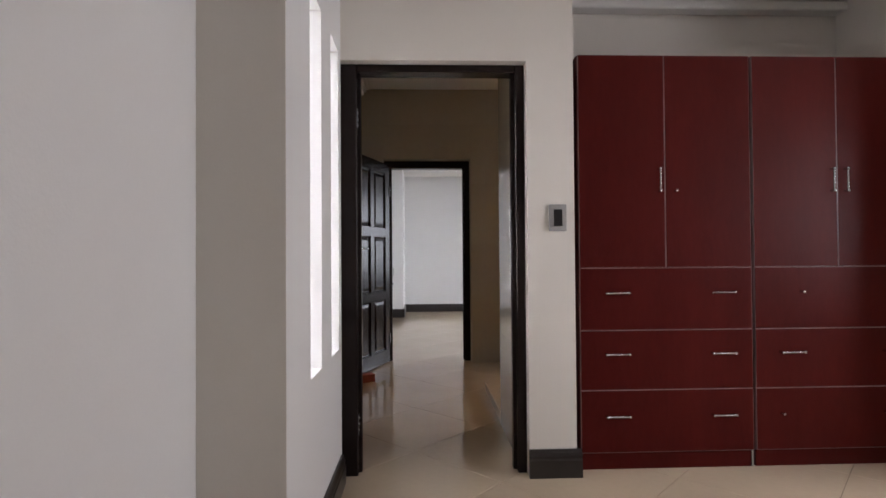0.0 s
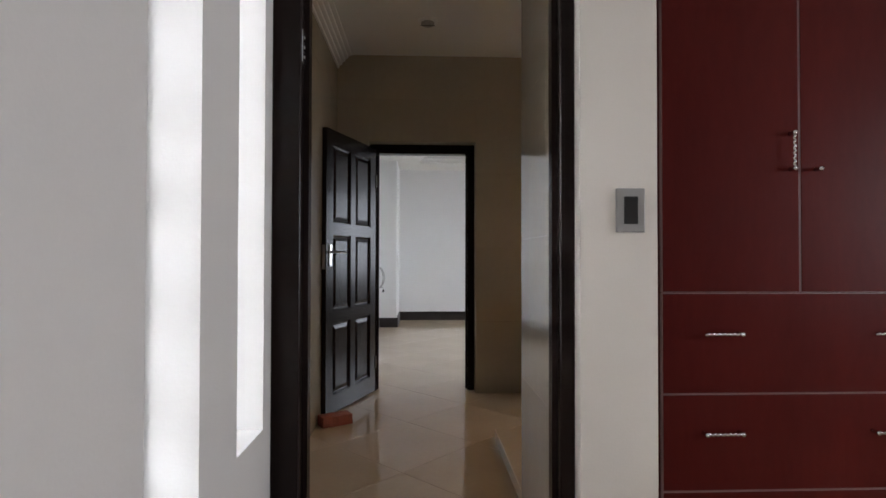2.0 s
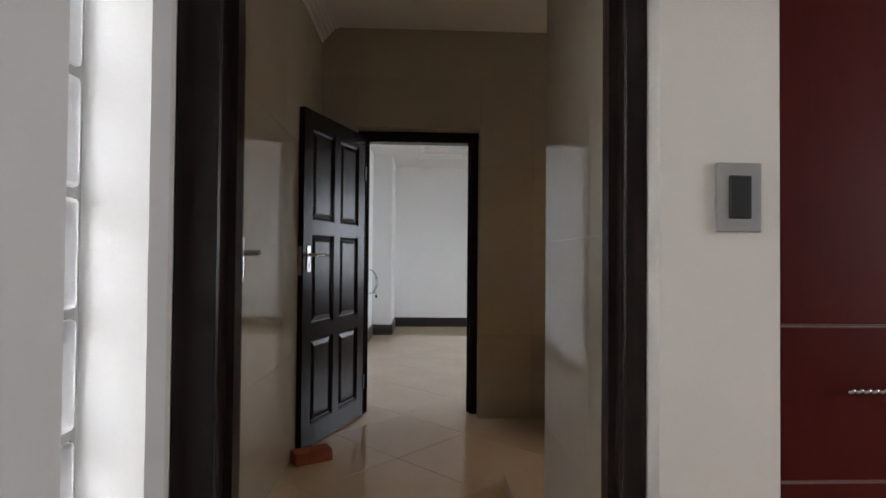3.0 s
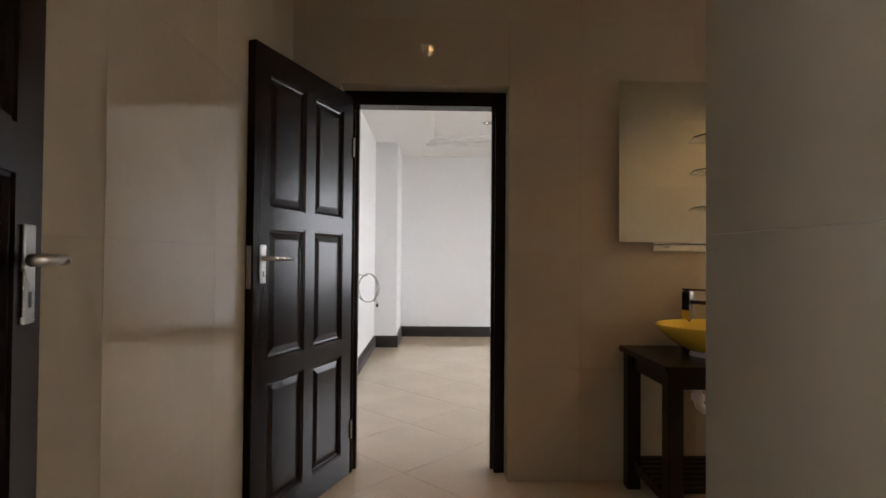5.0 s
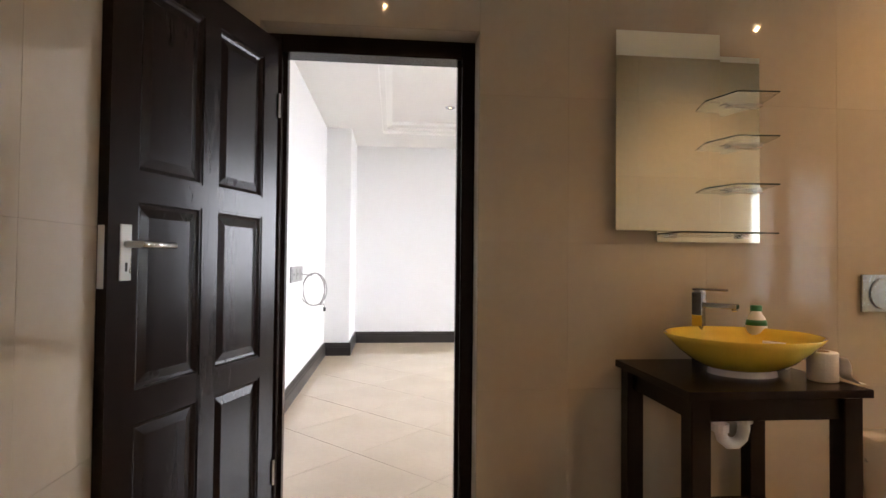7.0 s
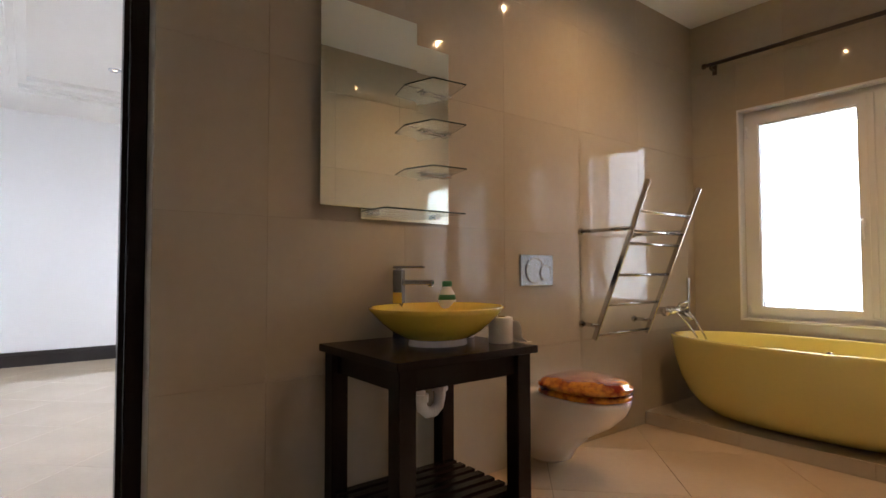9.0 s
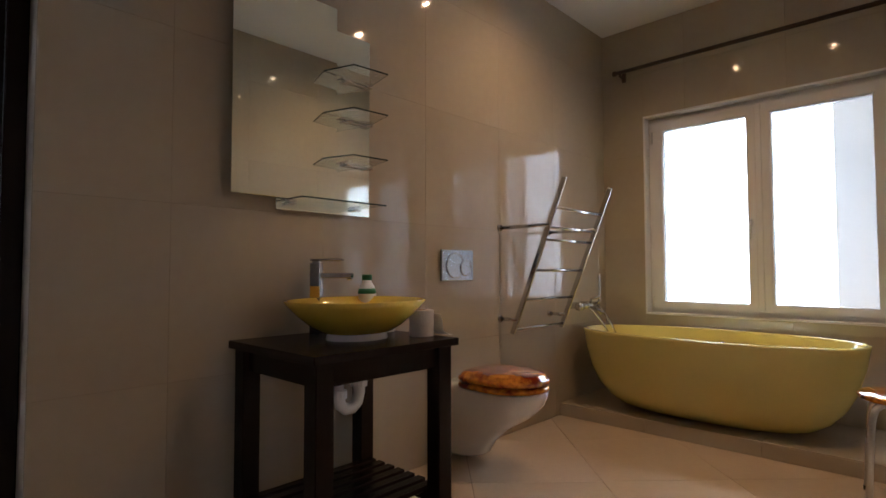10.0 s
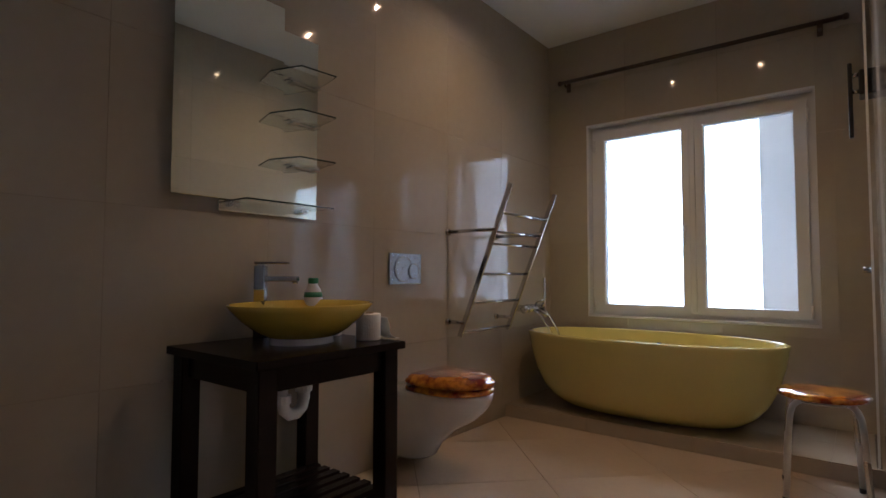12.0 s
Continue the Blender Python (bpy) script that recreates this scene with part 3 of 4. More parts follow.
# ---- towel ladder ----
def towel_ladder():
    root = thing("towel_ladder", "chrome ladder towel rail leaning out from the wall", "towel rail")
    b, t = Vector((0, 5.33, 0.604)), Vector((0, 4.98, 1.468))
    at = lambda z: b.y + (t.y - b.y) * (z - b.z) / (t.z - b.z)
    for x in (2.672, 3.2):
        part("upright", box(-0.006, 0.006, -0.015, 0.015, 0, (t - b).length, 0.003, 2), CHROME, root).matrix_basis = Matrix.Translation((x, b.y, b.z)) @ Matrix.Rotation(math.atan2(b.y - t.y, t.z - b.z), 4, "X")
        for z in (0.685, 1.218):
            bm = tube([(x, 5.42, z), (x, at(z), z)], 0.011, 10)
            tube([(x, 5.42, z), (x, 5.41, z)], 0.02, 14, bm)
            part("wall_arm", bm, CHROME, root, smooth=True)
    for z in (0.628, 0.80, 0.968, 1.138, 1.205, 1.308):
        part("rung", tube([(2.672, at(z), z), (3.2, at(z), z)], 0.0085, 10), CHROME, root, smooth=True)


towel_ladder()


# ---- toilet ----
def egg(cx, back, front, z, half, n=40):
    """A toilet-shaped ring: straight at the wall, round in front."""
    pts = []
    mid = front + half * 1.15
    for k in range(n):
        a = 2 * math.pi * k / n
        c, s = math.cos(a), math.sin(a)
        if s <= 0:
            pts.append((cx + half * c, mid + (mid - front) * s, z))
        else:
            pts.append((cx + half * math.copysign(abs(c) ** 0.35, c), mid + (back - mid) * s ** 0.35, z))
    return pts


def egg_loft(rings):
    bm = bmesh.new()
    made = [[bm.verts.new(p) for p in egg(*r)] for r in rings]
    for a, b in zip(made, made[1:]):
        for k in range(len(a)):
            bm.faces.new((a[k], a[(k + 1) % len(a)], b[(k + 1) % len(a)], b[k]))
    bm.faces.new(made[0])
    bm.faces.new(made[-1])
    return bm


def toilet():
    root = thing("toilet", "white wall-hung porcelain toilet with closed amber resin lid", "toilet")
    cx, w = 2.272, 5.419
    part("bowl", egg_loft([(cx, w, 5.215, 0.048, 0.100), (cx, w, 5.195, 0.062, 0.110), (cx, w, 5.16, 0.12, 0.115), (cx, w, 5.07, 0.20, 0.138), (cx, w, 4.95, 0.27, 0.163), (cx, w, 4.89, 0.33, 0.177),
                           (cx, w, 4.868, 0.375, 0.181), (cx, w, 4.866, 0.392, 0.181), (cx, w, 4.872, 0.40, 0.176)]), PORCELAIN, root, smooth=True)
    part("seat", egg_loft([(cx, 5.265, 4.865, 0.403, 0.178), (cx, 5.265, 4.86, 0.410, 0.184), (cx, 5.265, 4.86, 0.420, 0.184), (cx, 5.265, 4.866, 0.427, 0.178)]), AMBER, root, "marbled amber resin seat", smooth=True)
    part("lid", egg_loft([(cx, 5.265, 4.870, 0.432, 0.172), (cx, 5.265, 4.858, 0.440, 0.184), (cx, 5.265, 4.856, 0.452, 0.186), (cx, 5.265, 4.862, 0.461, 0.180), (cx, 5.26, 4.874, 0.464, 0.170), (cx, 5.255, 4.878, 0.474, 0.166), (cx, 5.245, 4.892, 0.482, 0.152), (cx, 5.23, 4.94, 0.486, 0.11)]), AMBER, root, "marbled amber resin lid", smooth=True)
    for dx in (-0.075, 0.075):
        part("hinge", tube([(cx + dx, 5.285, 0.40), (cx + dx, 5.285, 0.432)], 0.013, 10), CHROME, root, smooth=True)
    for s in (-1, 1):
        part("bolt_cap", tube([(cx + s * 0.150, 5.33, 0.30), (cx + s * 0.166, 5.33, 0.30)], 0.011, 10), GREY, root, smooth=True)


toilet()


def flush_plate():
    root = thing("flush_plate", "satin steel dual flush plate on the tiled wall", "flush plate")
    part("plate", box(2.165, 2.418, 5.406, 5.420, 0.912, 1.078, 0.004, 2), SATIN, root)
    for x, r in ((2.268, 0.066), (2.347, 0.040)):
        bm = tube([(x, 5.4055, 0.994 - (0.012 if r < 0.05 else 0)), (x, 5.397 if r < 0.05 else 5.401, 0.994 - (0.012 if r < 0.05 else 0))], r, 32)
        b = part("button", bm, SATIN, root)
        z = 0.994 - (0.012 if r < 0.05 else 0)
        part("ring", tube([(x + r * math.cos(a), 5.397 if r < 0.05 else 5.401, z + r * math.sin(a)) for a in (2 * math.pi * k / 32 for k in range(33))], 0.003, 6, cap=False), CHROME, b, smooth=True)


flush_plate()


# ---- vanity ----
VX0, VX1, VY0, VY1, VZ = 1.042, 1.672, 4.845, 5.405, 0.715


def vanity_table():
    root = thing("vanity_table", "dark espresso wooden washstand with a slatted lower shelf", "washstand")
    part("tabletop", box(VX0, VX1, VY0, VY1, VZ - 0.028, VZ, 0.003, 2), ESPRESSO, root)
    lx, ly, w = (VX0 + 0.018, VX1 - 0.088), (VY0 + 0.018, VY1 - 0.083), 0.066
    for x in lx:
        for y in ly:
            part("leg", box(x, x + w, y, y + w, 0, VZ - 0.028, 0.003), ESPRESSO, root)
    for y in (ly[0] + 0.02, ly[1] + 0.02):
        part("apron", box(lx[0] + w, lx[1], y, y + 0.022, VZ - 0.105, VZ - 0.028, 0.002), ESPRESSO, root)
    for x in (lx[0] + 0.02, lx[1] + 0.02):
        part("apron", box(x, x + 0.022, ly[0] + w, ly[1], VZ - 0.105, VZ - 0.028, 0.002), ESPRESSO, root)
        part("shelf_rail", box(x, x + 0.026, ly[0] + w, ly[1], 0.10, 0.15, 0.002), ESPRESSO, root)
    y = ly[0] + 0.006
    while y < ly[1] + w - 0.04:
        if ly[0] + w - 0.05 < y < ly[1] + 0.01:
            part("slat", box(lx[0] + 0.012, lx[1] + w - 0.012, y, y + 0.040, 0.1505, 0.170, 0.002), ESPRESSO, root)
        y += 0.060


vanity_table()


def wash_basin():
    root = thing("wash_basin", "glossy yellow oval vessel basin on the washstand", "basin")
    cx, cy = 1.402, 5.115
    rings = [(cx, cy, VZ, 0.122, 0.104), (cx, cy, VZ + 0.022, 0.118, 0.100)]
    part("foot_ring", loft(rings, 48), PORCELAIN, root, "pale foot ring", smooth=False)
    z = VZ + 0.0225
    outer = [(cx, cy, z, 0.12, 0.10), (cx, cy, z + 0.006, 0.14, 0.12), (cx, cy, z + 0.03, 0.182, 0.158), (cx, cy, z + 0.065, 0.228, 0.198), (cx, cy, z + 0.10, 0.262, 0.228), (cx, cy, z + 0.119, 0.277, 0.240), (cx, cy, z + 0.123, 0.276, 0.239)]
    inner = [(cx, cy, z + 0.121, 0.269, 0.232), (cx, cy, z + 0.10, 0.252, 0.218), (cx, cy, z + 0.065, 0.215, 0.186), (cx, cy, z + 0.035, 0.165, 0.142), (cx, cy, z + 0.018, 0.10, 0.085)]
    part("bowl", loft(outer + inner, 64), YELLOW, root, smooth=True)
    part("waste", tube([(cx, cy, z + 0.0185), (cx, cy, z + 0.024)], 0.032, 20), CHROME, root, smooth=True)


wash_basin()


def basin_tap():
    root = thing("basin_tap", "tall square chrome basin mixer with a yellow sticker", "tap", pose(1.385, 5.365, VZ, 0, 0, -52))
    part("column", box(-0.021, 0.021, -0.021, 0.021, 0, 0.285, 0.003, 2), TAPMETAL, root)
    part("spout", box(0.021, 0.15, -0.018, 0.018, 0.222, 0.243, 0.003, 2), TAPMETAL, root)
    part("aerator", tube([(0.138, 0, 0.222), (0.138, 0, 0.214)], 0.011, 12), CHROME, root, smooth=True)
    part("lever", box(-0.021, 0.11, -0.019, 0.019, 0.291, 0.301, 0.003, 2), TAPMETAL, root)
    part("lever_neck", box(-0.012, 0.012, -0.012, 0.012, 0.285, 0.291), CHROME, root)
    part("sticker", box(-0.019, 0.0205, -0.0222, -0.0212, 0.145, 0.19), STICKER, root, "yellow sticker")


basin_tap()


def bottle():
    root = thing("bottle", "white plastic bottle with green cap and label band", "bottle")
    cx, cy = 1.594, 5.30
    part("body", loft([(cx, cy, VZ, 0.036, 0.028), (cx, cy, VZ + 0.006, 0.042, 0.033), (cx, cy, VZ + 0.155, 0.042, 0.033), (cx, cy, VZ + 0.185, 0.034, 0.027), (cx, cy, VZ + 0.205, 0.020, 0.018), (cx, cy, VZ + 0.212, 0.018, 0.017)], 24), PVC, root, smooth=True)
    part("label_band", loft([(cx, cy, VZ + 0.155, 0.0428, 0.0338), (cx, cy, VZ + 0.177, 0.0385, 0.0305)], 24), GREEN, root, "green label band", smooth=True)
    part("cap", loft([(cx, cy, VZ + 0.212, 0.022, 0.021), (cx, cy, VZ + 0.232, 0.022, 0.021), (cx, cy, VZ + 0.236, 0.019, 0.018)], 24), GREEN, root, "green screw cap")


bottle()


def paper_roll(cx, cy, label, tail):
    root = thing("toilet_roll", label, "toilet roll", group="toilet rolls")
    prof = [(0.044, 0.0), (0.047, 0.003), (0.047, 0.098), (0.044, 0.101), (0.022, 0.101), (0.0205, 0.099), (0.0205, 0.02)]
    part("roll", loft([(cx, cy, VZ + z, r, r) for r, z in prof], 32), PAPER, root, smooth=False)
    part("core", loft([(cx, cy, VZ + z, r, r) for r, z in ((0.0203, 0.021), (0.0203, 0.103), (0.0185, 0.103), (0.0185, 0.03))], 24), CARD, root, "brown cardboard core")
    if tail:
        bm = bmesh.new()
        rows = []
        for i in range(9):
            u = i / 8
            p = (cx + 0.0475 + 0.012 * u, cy - 0.03 - 0.015 * u, VZ + 0.085 - 0.083 * u) if u < 0.85 else (cx + 0.075 + 0.12 * (u - 0.85), cy - 0.05, VZ + 0.004)
            rows.append([bm.verts.new((p[0] + 0.004 * math.sin(7 * u + v), p[1] + 0.05 * v, p[2])) for v in (-0.5, 0.0, 0.5, 1.0)])
        for a, b in zip(rows, rows[1:]):
            for k in range(3):
                bm.faces.new((a[k], a[k + 1], b[k + 1], b[k]))
        part("loose_sheet", bm, PAPER, root, smooth=True).modifiers.new("thickness", "SOLIDIFY").thickness = 0.001


paper_roll(1.612, 4.985, "white toilet roll with a loose sheet on the washstand", True)
paper_roll(1.615, 5.215, "second white toilet roll beside the basin", False)


def drain_trap():
    root = thing("drain_trap", "white plastic bottle trap pipe under the washstand", "drain pipe")
    x, y = 1.355, 5.08
    pts = [(x + 0.03, y, VZ - 0.03), (x + 0.03, y, 0.52), (x + 0.022, y, 0.49), (x, y, 0.472), (x - 0.03, y, 0.472), (x - 0.052, y, 0.49), (x - 0.06, y, 0.52), (x - 0.062, y, 0.56), (x - 0.075, y + 0.03, 0.585), (x - 0.09, y + 0.10, 0.595), (x - 0.09, 5.42, 0.595)]
    part("pipe", tube(pts, 0.021, 14), PVC, root, smooth=True)
    for p in ((x + 0.03, y, 0.56), (x - 0.06, y, 0.53)):
        part("nut", tube([(p[0], p[1], p[2] - 0.014), (p[0], p[1], p[2] + 0.014)], 0.030, 12), PVC, root)
    part("flange", tube([(x - 0.09, 5.42, 0.595), (x - 0.09, 5.412, 0.595)], 0.04, 20), PVC, root, smooth=True)
    v = thing("stop_valve", "chrome stop valve with hose on the wall below the basin", "valve")
    part("body", tube([(1.17, 5.42, 0.60), (1.17, 5.36, 0.60)], 0.013, 12), CHROME, v, smooth=True)
    part("knob", tube([(1.17, 5.36, 0.60), (1.17, 5.335, 0.60)], 0.019, 12), CHROME, v, smooth=True)
    part("hose", tube([(1.17, 5.37, 0.61), (1.175, 5.36, 0.64), (1.22, 5.35, 0.665), (1.29, 5.34, VZ - 0.03)], 0.006, 8), CHROME, v, smooth=True)


drain_trap()


# ---- mirror with shelves ----
def shelf_edge(shelf, line, z):
    """Opaque dark strips added along a glass shelf's free edges for its inner reflection."""
    bm = bmesh.new()
    for (x0, y0), (x1, y1) in zip(line, line[1:]):
        d = Vector((x1 - x0, y1 - y0, 0)).normalized()
        out = Vector((d.y, -d.x, 0))
        if out.y > 0.5:
            out = -out
        a, b = Vector((x0, y0, 0)), Vector((x1, y1, 0))
        lo = [bm.verts.new(p + Vector((0, 0, z + 0.0004))) for p in (a, b, b + out * 0.0012, a + out * 0.0012)]
        hi = [bm.verts.new(v.co + Vector((0, 0, 0.0052))) for v in lo]
        bm.faces.new(lo)
        bm.faces.new(hi)
        for k in range(4):
            bm.faces.new((lo[k], lo[(k + 1) % 4], hi[(k + 1) % 4], hi[k]))
    part("dark_edge_strip", bm, SHELFEDGE, shelf, "dark strip added for the reflection inside the glass edge")


def wall_mirror():
    root = thing("wall_mirror", "frameless two-panel wall mirror with four glass shelves", "mirror")
    part("back_mirror", box(1.221, 1.684, 5.400, 5.406, 1.208, 2.011, 0.001), MIRROR, root)
    part("front_mirror", box(1.031, 1.489, 5.378, 5.384, 1.253, 2.094, 0.001), MIRROR, root)
    part("mounting_board", box(1.10, 1.46, 5.3842, 5.3998, 1.30, 2.04), GREY, root)
    part("mounting_board", box(1.25, 1.66, 5.4062, 5.42, 1.24, 1.98), GREY, root)
    for z in (1.803, 1.626, 1.433):
        bm = bmesh.new()
        poly = [(1.423, 5.376), (1.468, 5.232), (1.637, 5.218), (1.680, 5.398), (1.525, 5.398), (1.525, 5.376)]
        lo, hi = [[bm.verts.new((x, y, z + d)) for x, y in poly] for d in (0, 0.006)]
        bm.faces.new(lo)
        bm.faces.new(hi)
        for k in range(len(poly)):
            bm.faces.new((lo[k], lo[(k + 1) % len(poly)], hi[(k + 1) % len(poly)], hi[k]))
        sh = part("glass_shelf", bm, SHELFGLASS, root, "clear glass shelf with cut corner")
        sh.visible_shadow = False
        shelf_edge(sh, poly[:4], z)
        for x in (1.555, 1.665):
            part("clip", box(x - 0.016, x + 0.016, 5.372, 5.3998, z - 0.012, z - 0.0005, 0.002), CHROME, sh)
        part("clip_bar", tube([(1.57, 5.39, z - 0.008), (1.65, 5.39, z - 0.008)], 0.003, 6), CHROME, sh)
    sh = part("glass_shelf", box(1.225, 1.628, 5.215, 5.398, 1.238, 1.244), SHELFGLASS, root, "long clear glass shelf")
    sh.visible_shadow = False
    shelf_edge(sh, [(1.225, 5.397), (1.225, 5.215), (1.628, 5.215), (1.628, 5.397)], 1.238)
    for x in (1.28, 1.60):
        part("clip", box(x - 0.016, x + 0.016, 5.372, 5.3998, 1.226, 1.2375, 0.002), CHROME, sh)


wall_mirror()


# ---- stool ----
def stool():
    root = thing("stool", "round amber resin stool with four chrome legs", "stool")
    cx, cy = 3.055, 3.632
    part("seat", loft([(cx, cy, 0.432, 0.160, 0.160), (cx, cy, 0.436, 0.170, 0.170), (cx, cy, 0.448, 0.174, 0.174), (cx, cy, 0.456, 0.168, 0.168), (cx, cy, 0.458, 0.10, 0.10)], 48), AMBER, root, "marbled amber resin seat", smooth=True)
    part("ring", tube([(cx + 0.12 * math.cos(a), cy + 0.12 * math.sin(a), 0.422) for a in (2 * math.pi * k / 32 for k in range(33))], 0.008, 8, cap=False), CHROME, root, smooth=True)
    for k in range(4):
        a = radians(45 + 90 * k + 6)
        c, s = math.cos(a), math.sin(a)
        pts = [(cx + r * c, cy + r * s, z) for r, z in ((0.10, 0.424), (0.13, 0.421), (0.158, 0.405), (0.172, 0.375), (0.18, 0.33), (0.205, 0.012))]
        leg = part("leg", tube(pts, 0.0125, 12), STEEL, root, smooth=True)
        part("rubber_foot", tube([(cx + 0.205 * c, cy + 0.205 * s, 0.0), (cx + 0.205 * c, cy + 0.205 * s, 0.02)], 0.014, 12), BLACK, leg, "black rubber foot", smooth=True)


stool()


# ---- shower screen ----
def shower_screen():
    root = thing("shower_screen", "clear glass shower screen with dark clamp and handle", "shower screen")
    g = part("glass", box(3.322, 3.99, 3.438, 3.446, 0.09, 2.40, 0.001), CLEAR, root)
    g.visible_shadow = False
    part("glass_edge", box(3.314, 3.3215, 3.437, 3.447, 0.09, 2.40), PVC, root, "pale edge seal")
    part("clamp", box(3.33, 3.45, 3.412, 3.470, 1.82, 1.94, 0.005), BLACK, root, "dark metal clamp")
    part("handle", box(3.335, 3.365, 3.493, 3.511, 1.62, 1.98, 0.004, 2), BLACK, root, "dark metal pull handle")
    for z in (1.84, 1.92):
        part("standoff", tube([(3.35, 3.47, z), (3.35, 3.495, z)], 0.010, 10), CHROME, root, smooth=True)
    part("knob", tube([(3.37, 3.446, 0.99), (3.37, 3.476, 0.99)], 0.014, 12), CHROME, root, smooth=True)
    part("sill_rail", box(3.324, 3.985, 3.432, 3.452, 0.0815, 0.0895, 0.001), SATIN, root, "thin metal rail under the glass")


shower_screen()


# ---- brick door stop ----
def brick():
    bm = box(-0.105, 0.105, -0.05, 0.05, 0, 0.07, 0.006, 2)
    bmesh.ops.subdivide_edges(bm, edges=[e for e in bm.edges if e.calc_length() > 0.03], cuts=6, use_grid_fill=True)
    for v in bm.verts:
        v.co += noise.noise_vector(v.co * 28) * 0.0028
        v.co.z = max(v.co.z, 0)
    ob = tagged(link_mesh("brick", bm, BRICK), "worn red clay brick holding the door open", "brick")
    ob.matrix_basis = pose(-0.56, 4.645, 0.0, 0, 0, 32)


brick()


# ---- ceiling lamps ----
def downlight(x, y, ceiling, label, watts, lit=True):
    root = thing("downlight", label, "ceiling light", pose(x, y, ceiling), group="ceiling downlights")
    rim = [(0.019, -0.0012), (0.032, -0.010), (0.040, -0.014), (0.050, -0.010), (0.054, -0.0005)]
    bm = bmesh.new()
    rings = [[bm.verts.new((r * math.cos(2 * math.pi * k / 32), r * math.sin(2 * math.pi * k / 32), z)) for k in range(32)] for r, z in rim]
    for a, b in zip(rings, rings[1:]):
        for k in range(32):
            bm.faces.new((a[k], a[(k + 1) % 32], b[(k + 1) % 32], b[k]))
    part("bezel", bm, SATIN, root, "satin steel bezel", smooth=True)
    part("lens", tube([(0, 0, -0.0015), (0, 0, -0.004)], 0.019, 24), LED if lit else CLEAR, root)
    if lit and watts:
        lamp = new("downlight_lamp", bpy.data.lights.new("downlight_lamp", "SPOT"))
        lamp.data.energy, lamp.data.color, lamp.data.spot_size, lamp.data.spot_blend, lamp.data.shadow_soft_size = watts, (1.0, 0.62, 0.29), radians(150), 1.0, 0.009
        lamp.matrix_world = look((x, y, ceiling - 0.02), (x, y, 0))
    return root


def surface_lamp(x, y, ceiling):
    """Round white base with a shallow ribbed cup."""
    root = thing("ceiling_lamp", "small round white ceiling fitting with grey cup", "ceiling light", pose(x, y, ceiling))
    part("base", loft([(0, 0, 0, 0.068, 0.068), (0, 0, -0.012, 0.068, 0.068), (0, 0, -0.018, 0.06, 0.06)], 32), PVC, root)
    part("cup", loft([(0, 0, -0.0185, 0.048, 0.048), (0, 0, -0.03, 0.046, 0.046), (0, 0, -0.034, 0.036, 0.036), (0, 0, -0.028, 0.03, 0.03)], 32), GREY, root, "grey cup", smooth=True)
    part("tab", box(-0.05, 0.05, -0.004, 0.004, -0.036, -0.0345), BLACK, root)


for x, y, w in ((0.04, 4.15, 3.5), (2.63, 4.12, 31), (2.65, 4.83, 31)):
    downlight(x, y, BATH_CEIL, "small recessed warm downlight, lit, in the bathroom ceiling", w)
surface_lamp(0.055, 4.76, BATH_CEIL)
downlight(0.72, 9.02, B_CEIL + 0.129, "small recessed downlight, lit, in the tray ceiling", 0)


# ---- back bedroom: socket and cable ----
def socket_plate():
    root = thing("socket_plate", "grey three-gang socket plate on the white wall", "socket")
    part("plate", box(-0.672, -0.660, 7.44, 7.96, 0.935, 1.06, 0.003, 2), GREY, root)
    for y in (7.53, 7.70, 7.87):
        part("module", box(-0.6605, -0.656, y - 0.055, y + 0.055, 0.955, 1.04, 0.002), GREY, root, "darker grey socket module")
        part("slot", box(-0.6565, -0.6555, y - 0.02, y + 0.02, 0.985, 1.01), BLACK, root)


socket_plate()


def cable_coil():
    pts = [(-0.655, 7.93, 0.99), (-0.63, 8.0, 0.985), (-0.60, 8.05, 0.975)]
    for k in range(64):
        a = math.pi * 0.5 - 2 * math.pi * k / 26
        pts.append((-0.58 + (0.095 + 0.014 * math.sin(k * 0.31)) * math.cos(a), 8.10 + 0.05 * math.cos(a) + 0.02 * math.sin(k * 0.7), 0.835 + (0.145 + 0.018 * math.cos(k * 0.23)) * math.sin(a)))
    pts.append((-0.495, 8.12, 0.72))
    pts.append((-0.49, 8.12, 0.69))
    ob = thing("cable_coil", "thin grey cable coiled below the wall socket", "cable")
    part("cable", tube(pts, 0.0045, 8), CABLE, ob, smooth=True)
    part("connector", tube([(-0.49, 8.12, 0.69), (-0.49, 8.12, 0.655)], 0.012, 10), BLACK, ob, "dark plug", smooth=True)


cable_coil()


# ---- unseen bedroom windows ----
def plain_window(name, x, y0, y1, z0, z1):
    root = tagged(new(name), "white framed bedroom window in bright daylight", "window", kind="structure")
    mid = (y0 + y1) / 2
    part("window_frame", slab("x", x - 0.05, x, y0, y1, z0, z1, [(y0 + 0.06, mid - 0.03, z0 + 0.06, z1 - 0.06), (mid + 0.03, y1 - 0.06, z0 + 0.06, z1 - 0.06)]), UPVC, root)


plain_window("window_2", 3.68, 0.5, 2.06, 0.85, 2.1)
plain_window("window_3", 3.68, 7.0, 9.6, 0.75, 2.25)


# ---- wall tiles, laid piece by piece ----
TILE_MESHES = {}


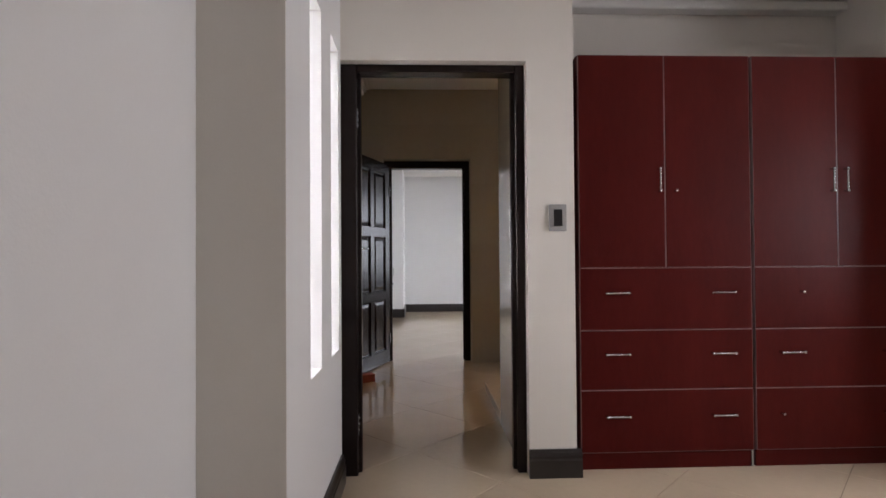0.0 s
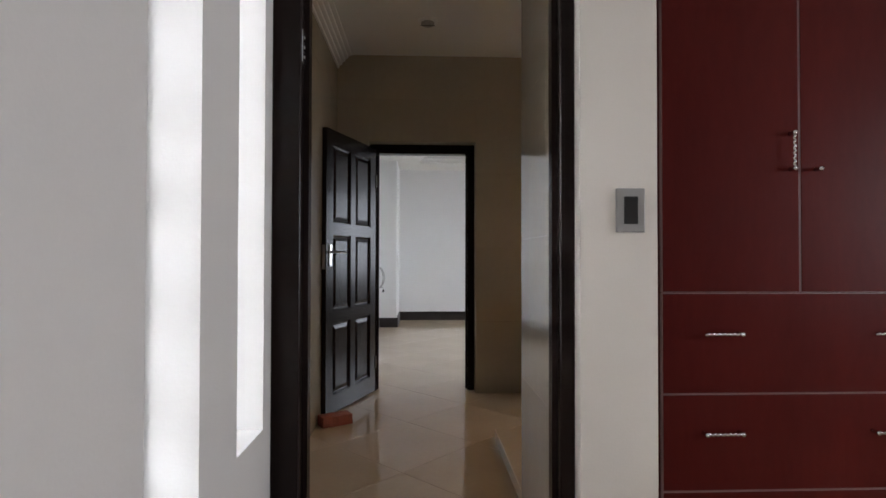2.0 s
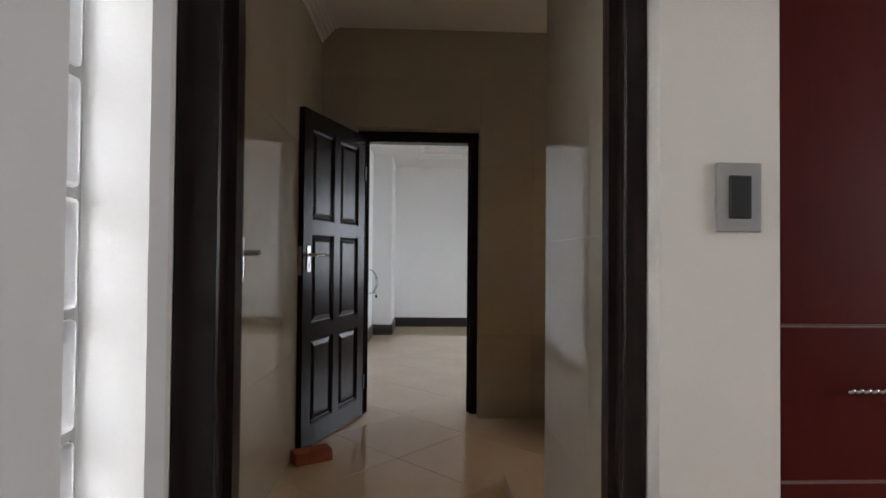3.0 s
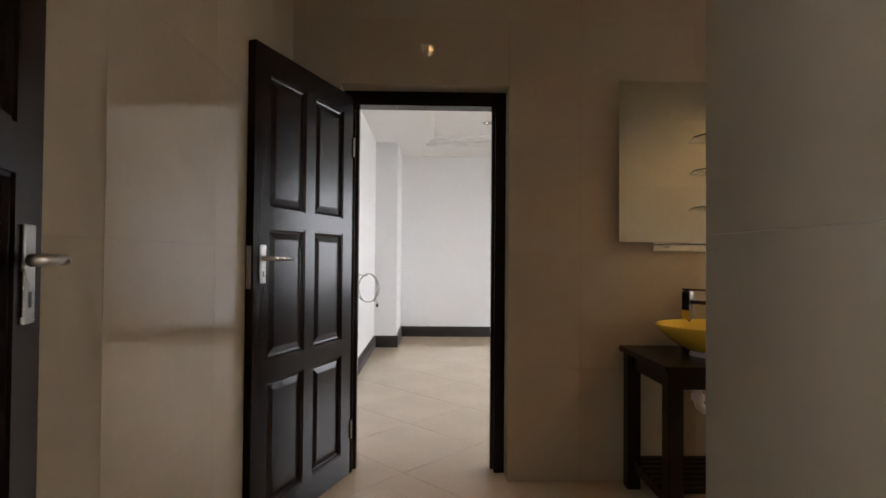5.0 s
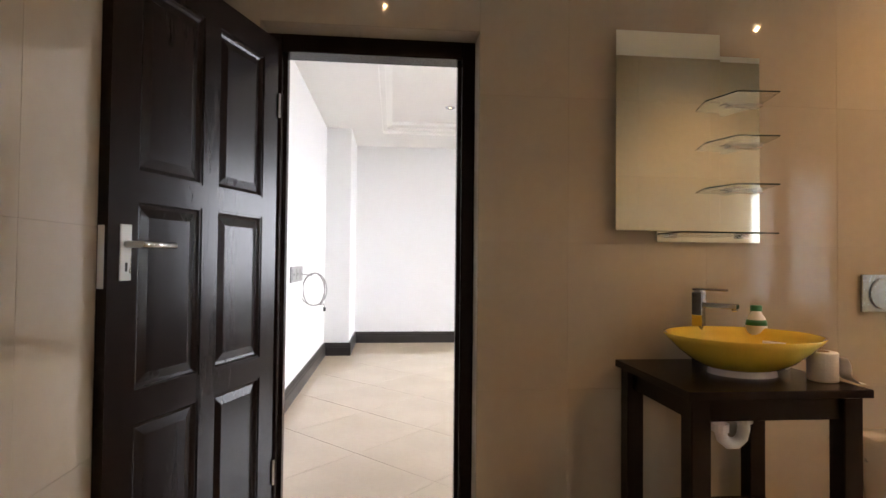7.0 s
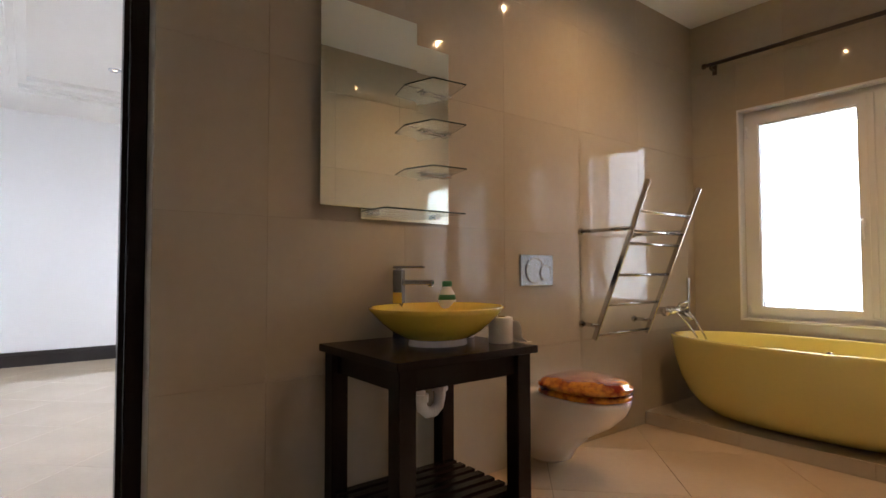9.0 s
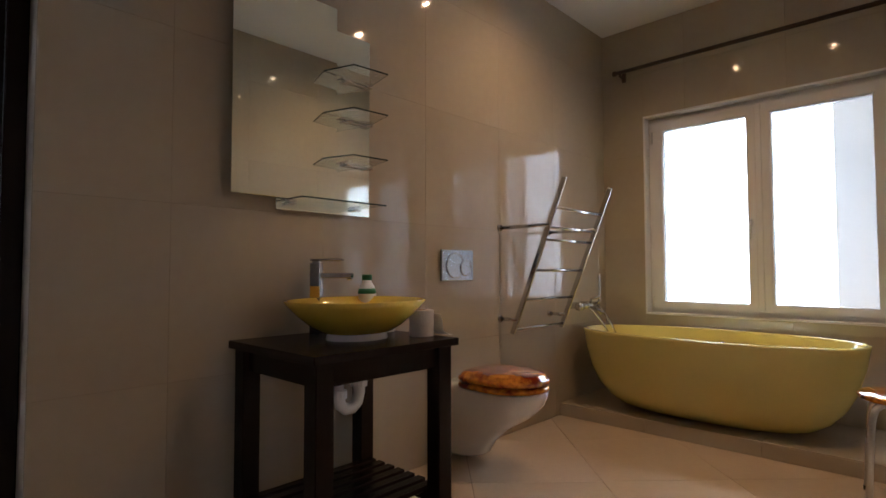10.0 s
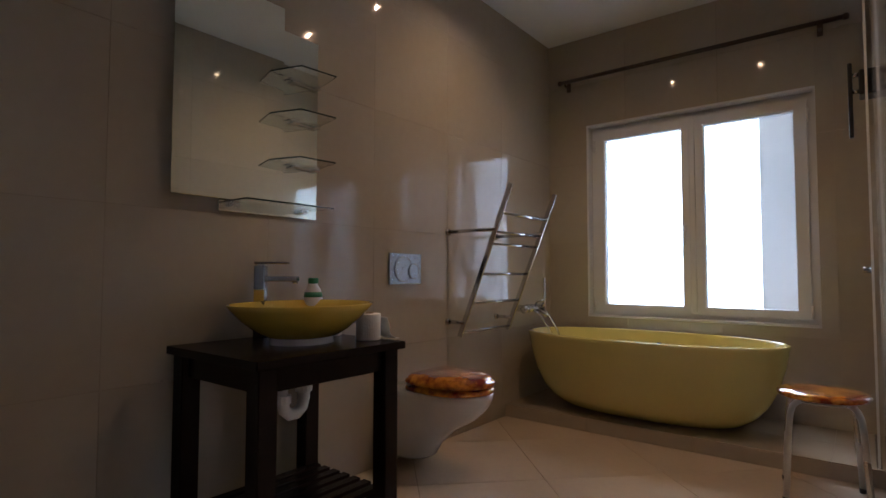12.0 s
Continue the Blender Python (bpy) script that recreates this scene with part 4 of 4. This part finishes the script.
def tile_piece(parent, axis, at, out, u0, u1, z0, z1):
    """One wall tile, 8 mm proud, with a slight bevel; alike tiles share a mesh."""
    key = (axis, out, round(u1 - u0, 4), round(z1 - z0, 4))
    if key not in TILE_MESHES:
        a, b = (u1 - u0) / 2 - 0.0004, (z1 - z0) / 2 - 0.0004
        d0, d1 = (0.0, out * 0.008)
        lo, hi = min(d0, d1), max(d0, d1)
        bm = box(lo, hi, -a, a, -b, b, 0.0004) if axis == "x" else box(-a, a, lo, hi, -b, b, 0.0004)
        me = bpy.data.meshes.new("tile")
        bmesh.ops.recalc_face_normals(bm, faces=bm.faces[:])
        bm.to_mesh(me)
        bm.free()
        me.materials.append(TILE)
        TILE_MESHES[key] = me
    ob = new("tile", TILE_MESHES[key])
    ob.parent = parent
    u, z = (u0 + u1) / 2, (z0 + z1) / 2
    ob.location = (at, u, z) if axis == "x" else (u, at, z)


def tile_wall(parent, axis, at, out, lo, hi, z1, u_first, z_first=-0.02, holes=()):
    p = 0.61
    us = [lo] + [u_first + p * k for k in range(-12, 13) if lo + 0.01 < u_first + p * k < hi - 0.01] + [hi]
    zs = [0.001] + [z_first + p * k for k in range(1, 6) if z_first + p * k < z1 - 0.01] + [z1]
    for a, b in zip(us, us[1:]):
        for c, d in zip(zs, zs[1:]):
            for r in rect_minus((a, b, c, d), holes):
                tile_piece(parent, axis, at, out, *r)


by_name = bpy.data.objects
tile_wall(by_name["wall_bath_north"], "y", 5.428, -1, -0.675, 4.0, BATH_CEIL - 0.001, 0.842, holes=[DOOR2])
tile_wall(by_name["wall_bath_west"], "x", -0.683, 1, 2.79, 5.42, BATH_CEIL - 0.001, 4.45)
tile_wall(by_name["wall_bath_east"], "x", 4.008, -1, 2.40, 5.42, BATH_CEIL - 0.001, 4.81, holes=[WINDOW])
tile_wall(by_name["wall_partition"], "x", 0.473, -1, 2.79, 3.42, BATH_CEIL - 0.001, 2.95)
tile_wall(by_name["wall_recess_back"], "y", 3.412, 1, 0.467, 3.30, BATH_CEIL - 0.001, 0.842)
tile_wall(by_name["wall_shower_side"], "x", 3.292, 1, 2.40, 3.24, BATH_CEIL - 0.001, 2.81)


# ---- floor tiles, laid diagonally ----
def clip_rect(poly, x0, x1, y0, y1):
    for axis, lim, keep in ((0, x0, 1), (0, x1, -1), (1, y0, 1), (1, y1, -1)):
        out = []
        for i, p in enumerate(poly):
            q = poly[(i + 1) % len(poly)]
            a, b = keep * (p[axis] - lim), keep * (q[axis] - lim)
            if a >= 0:
                out.append(p)
            if a * b < 0:
                t = a / (a - b)
                out.append((p[0] + t * (q[0] - p[0]), p[1] + t * (q[1] - p[1])))
        poly = out
        if len(poly) < 3:
            return []
    return poly


def diagonal_floor(x0, x1, y0, y1, p=0.603, s0=4.60, d0=4.765):
    base = tagged(link_mesh("floor", box(x0, x1, y0, y1, -0.2, -0.0035), FGROUT), "polished cream porcelain floor tiles laid diagonally with thin joints", "floor", kind="structure")
    r, g, whole = math.sqrt(0.5), 0.0011, None
    for i in range(-22, 23):
        for j in range(-26, 20):
            s, d = (s0 * r + (i + 0.5) * p) , (d0 * r + (j + 0.5) * p)
            cx, cy = (s - d) * r, (s + d) * r
            h = (p / 2 - g) / r
            corners = [(cx, cy - h), (cx + h, cy), (cx, cy + h), (cx - h, cy)]
            poly = clip_rect(corners, x0, x1, y0, y1)
            if len(poly) < 3:
                continue
            inside = len(poly) == 4 and all(x0 < x < x1 and y0 < y < y1 for x, y in corners)
            if inside and whole:
                me = whole
            else:
                bm = bmesh.new()
                rel = [(x - cx, y - cy) for x, y in poly]
                rings = [[bm.verts.new((x * k, y * k, z)) for x, y in rel] for k, z in ((1, -0.008), (1, -0.0009), (0.9972, 0.0))]
                n = len(rel)
                for a, b in zip(rings, rings[1:]):
                    for k in range(n):
                        bm.faces.new((a[k], a[(k + 1) % n], b[(k + 1) % n], b[k]))
                bm.faces.new(rings[0])
                bm.faces.new(rings[-1])
                bmesh.ops.recalc_face_normals(bm, faces=bm.faces[:])
                me = bpy.data.meshes.new("floor_tile")
                bm.to_mesh(me)
                bm.free()
                me.materials.append(FLOOR)
                if inside:
                    whole = me
            ob = new("floor_tile", me)
            ob.parent = base
            ob.location = (cx, cy, 0)


diagonal_floor(-0.8, 4.02, -2.62, 10.57)
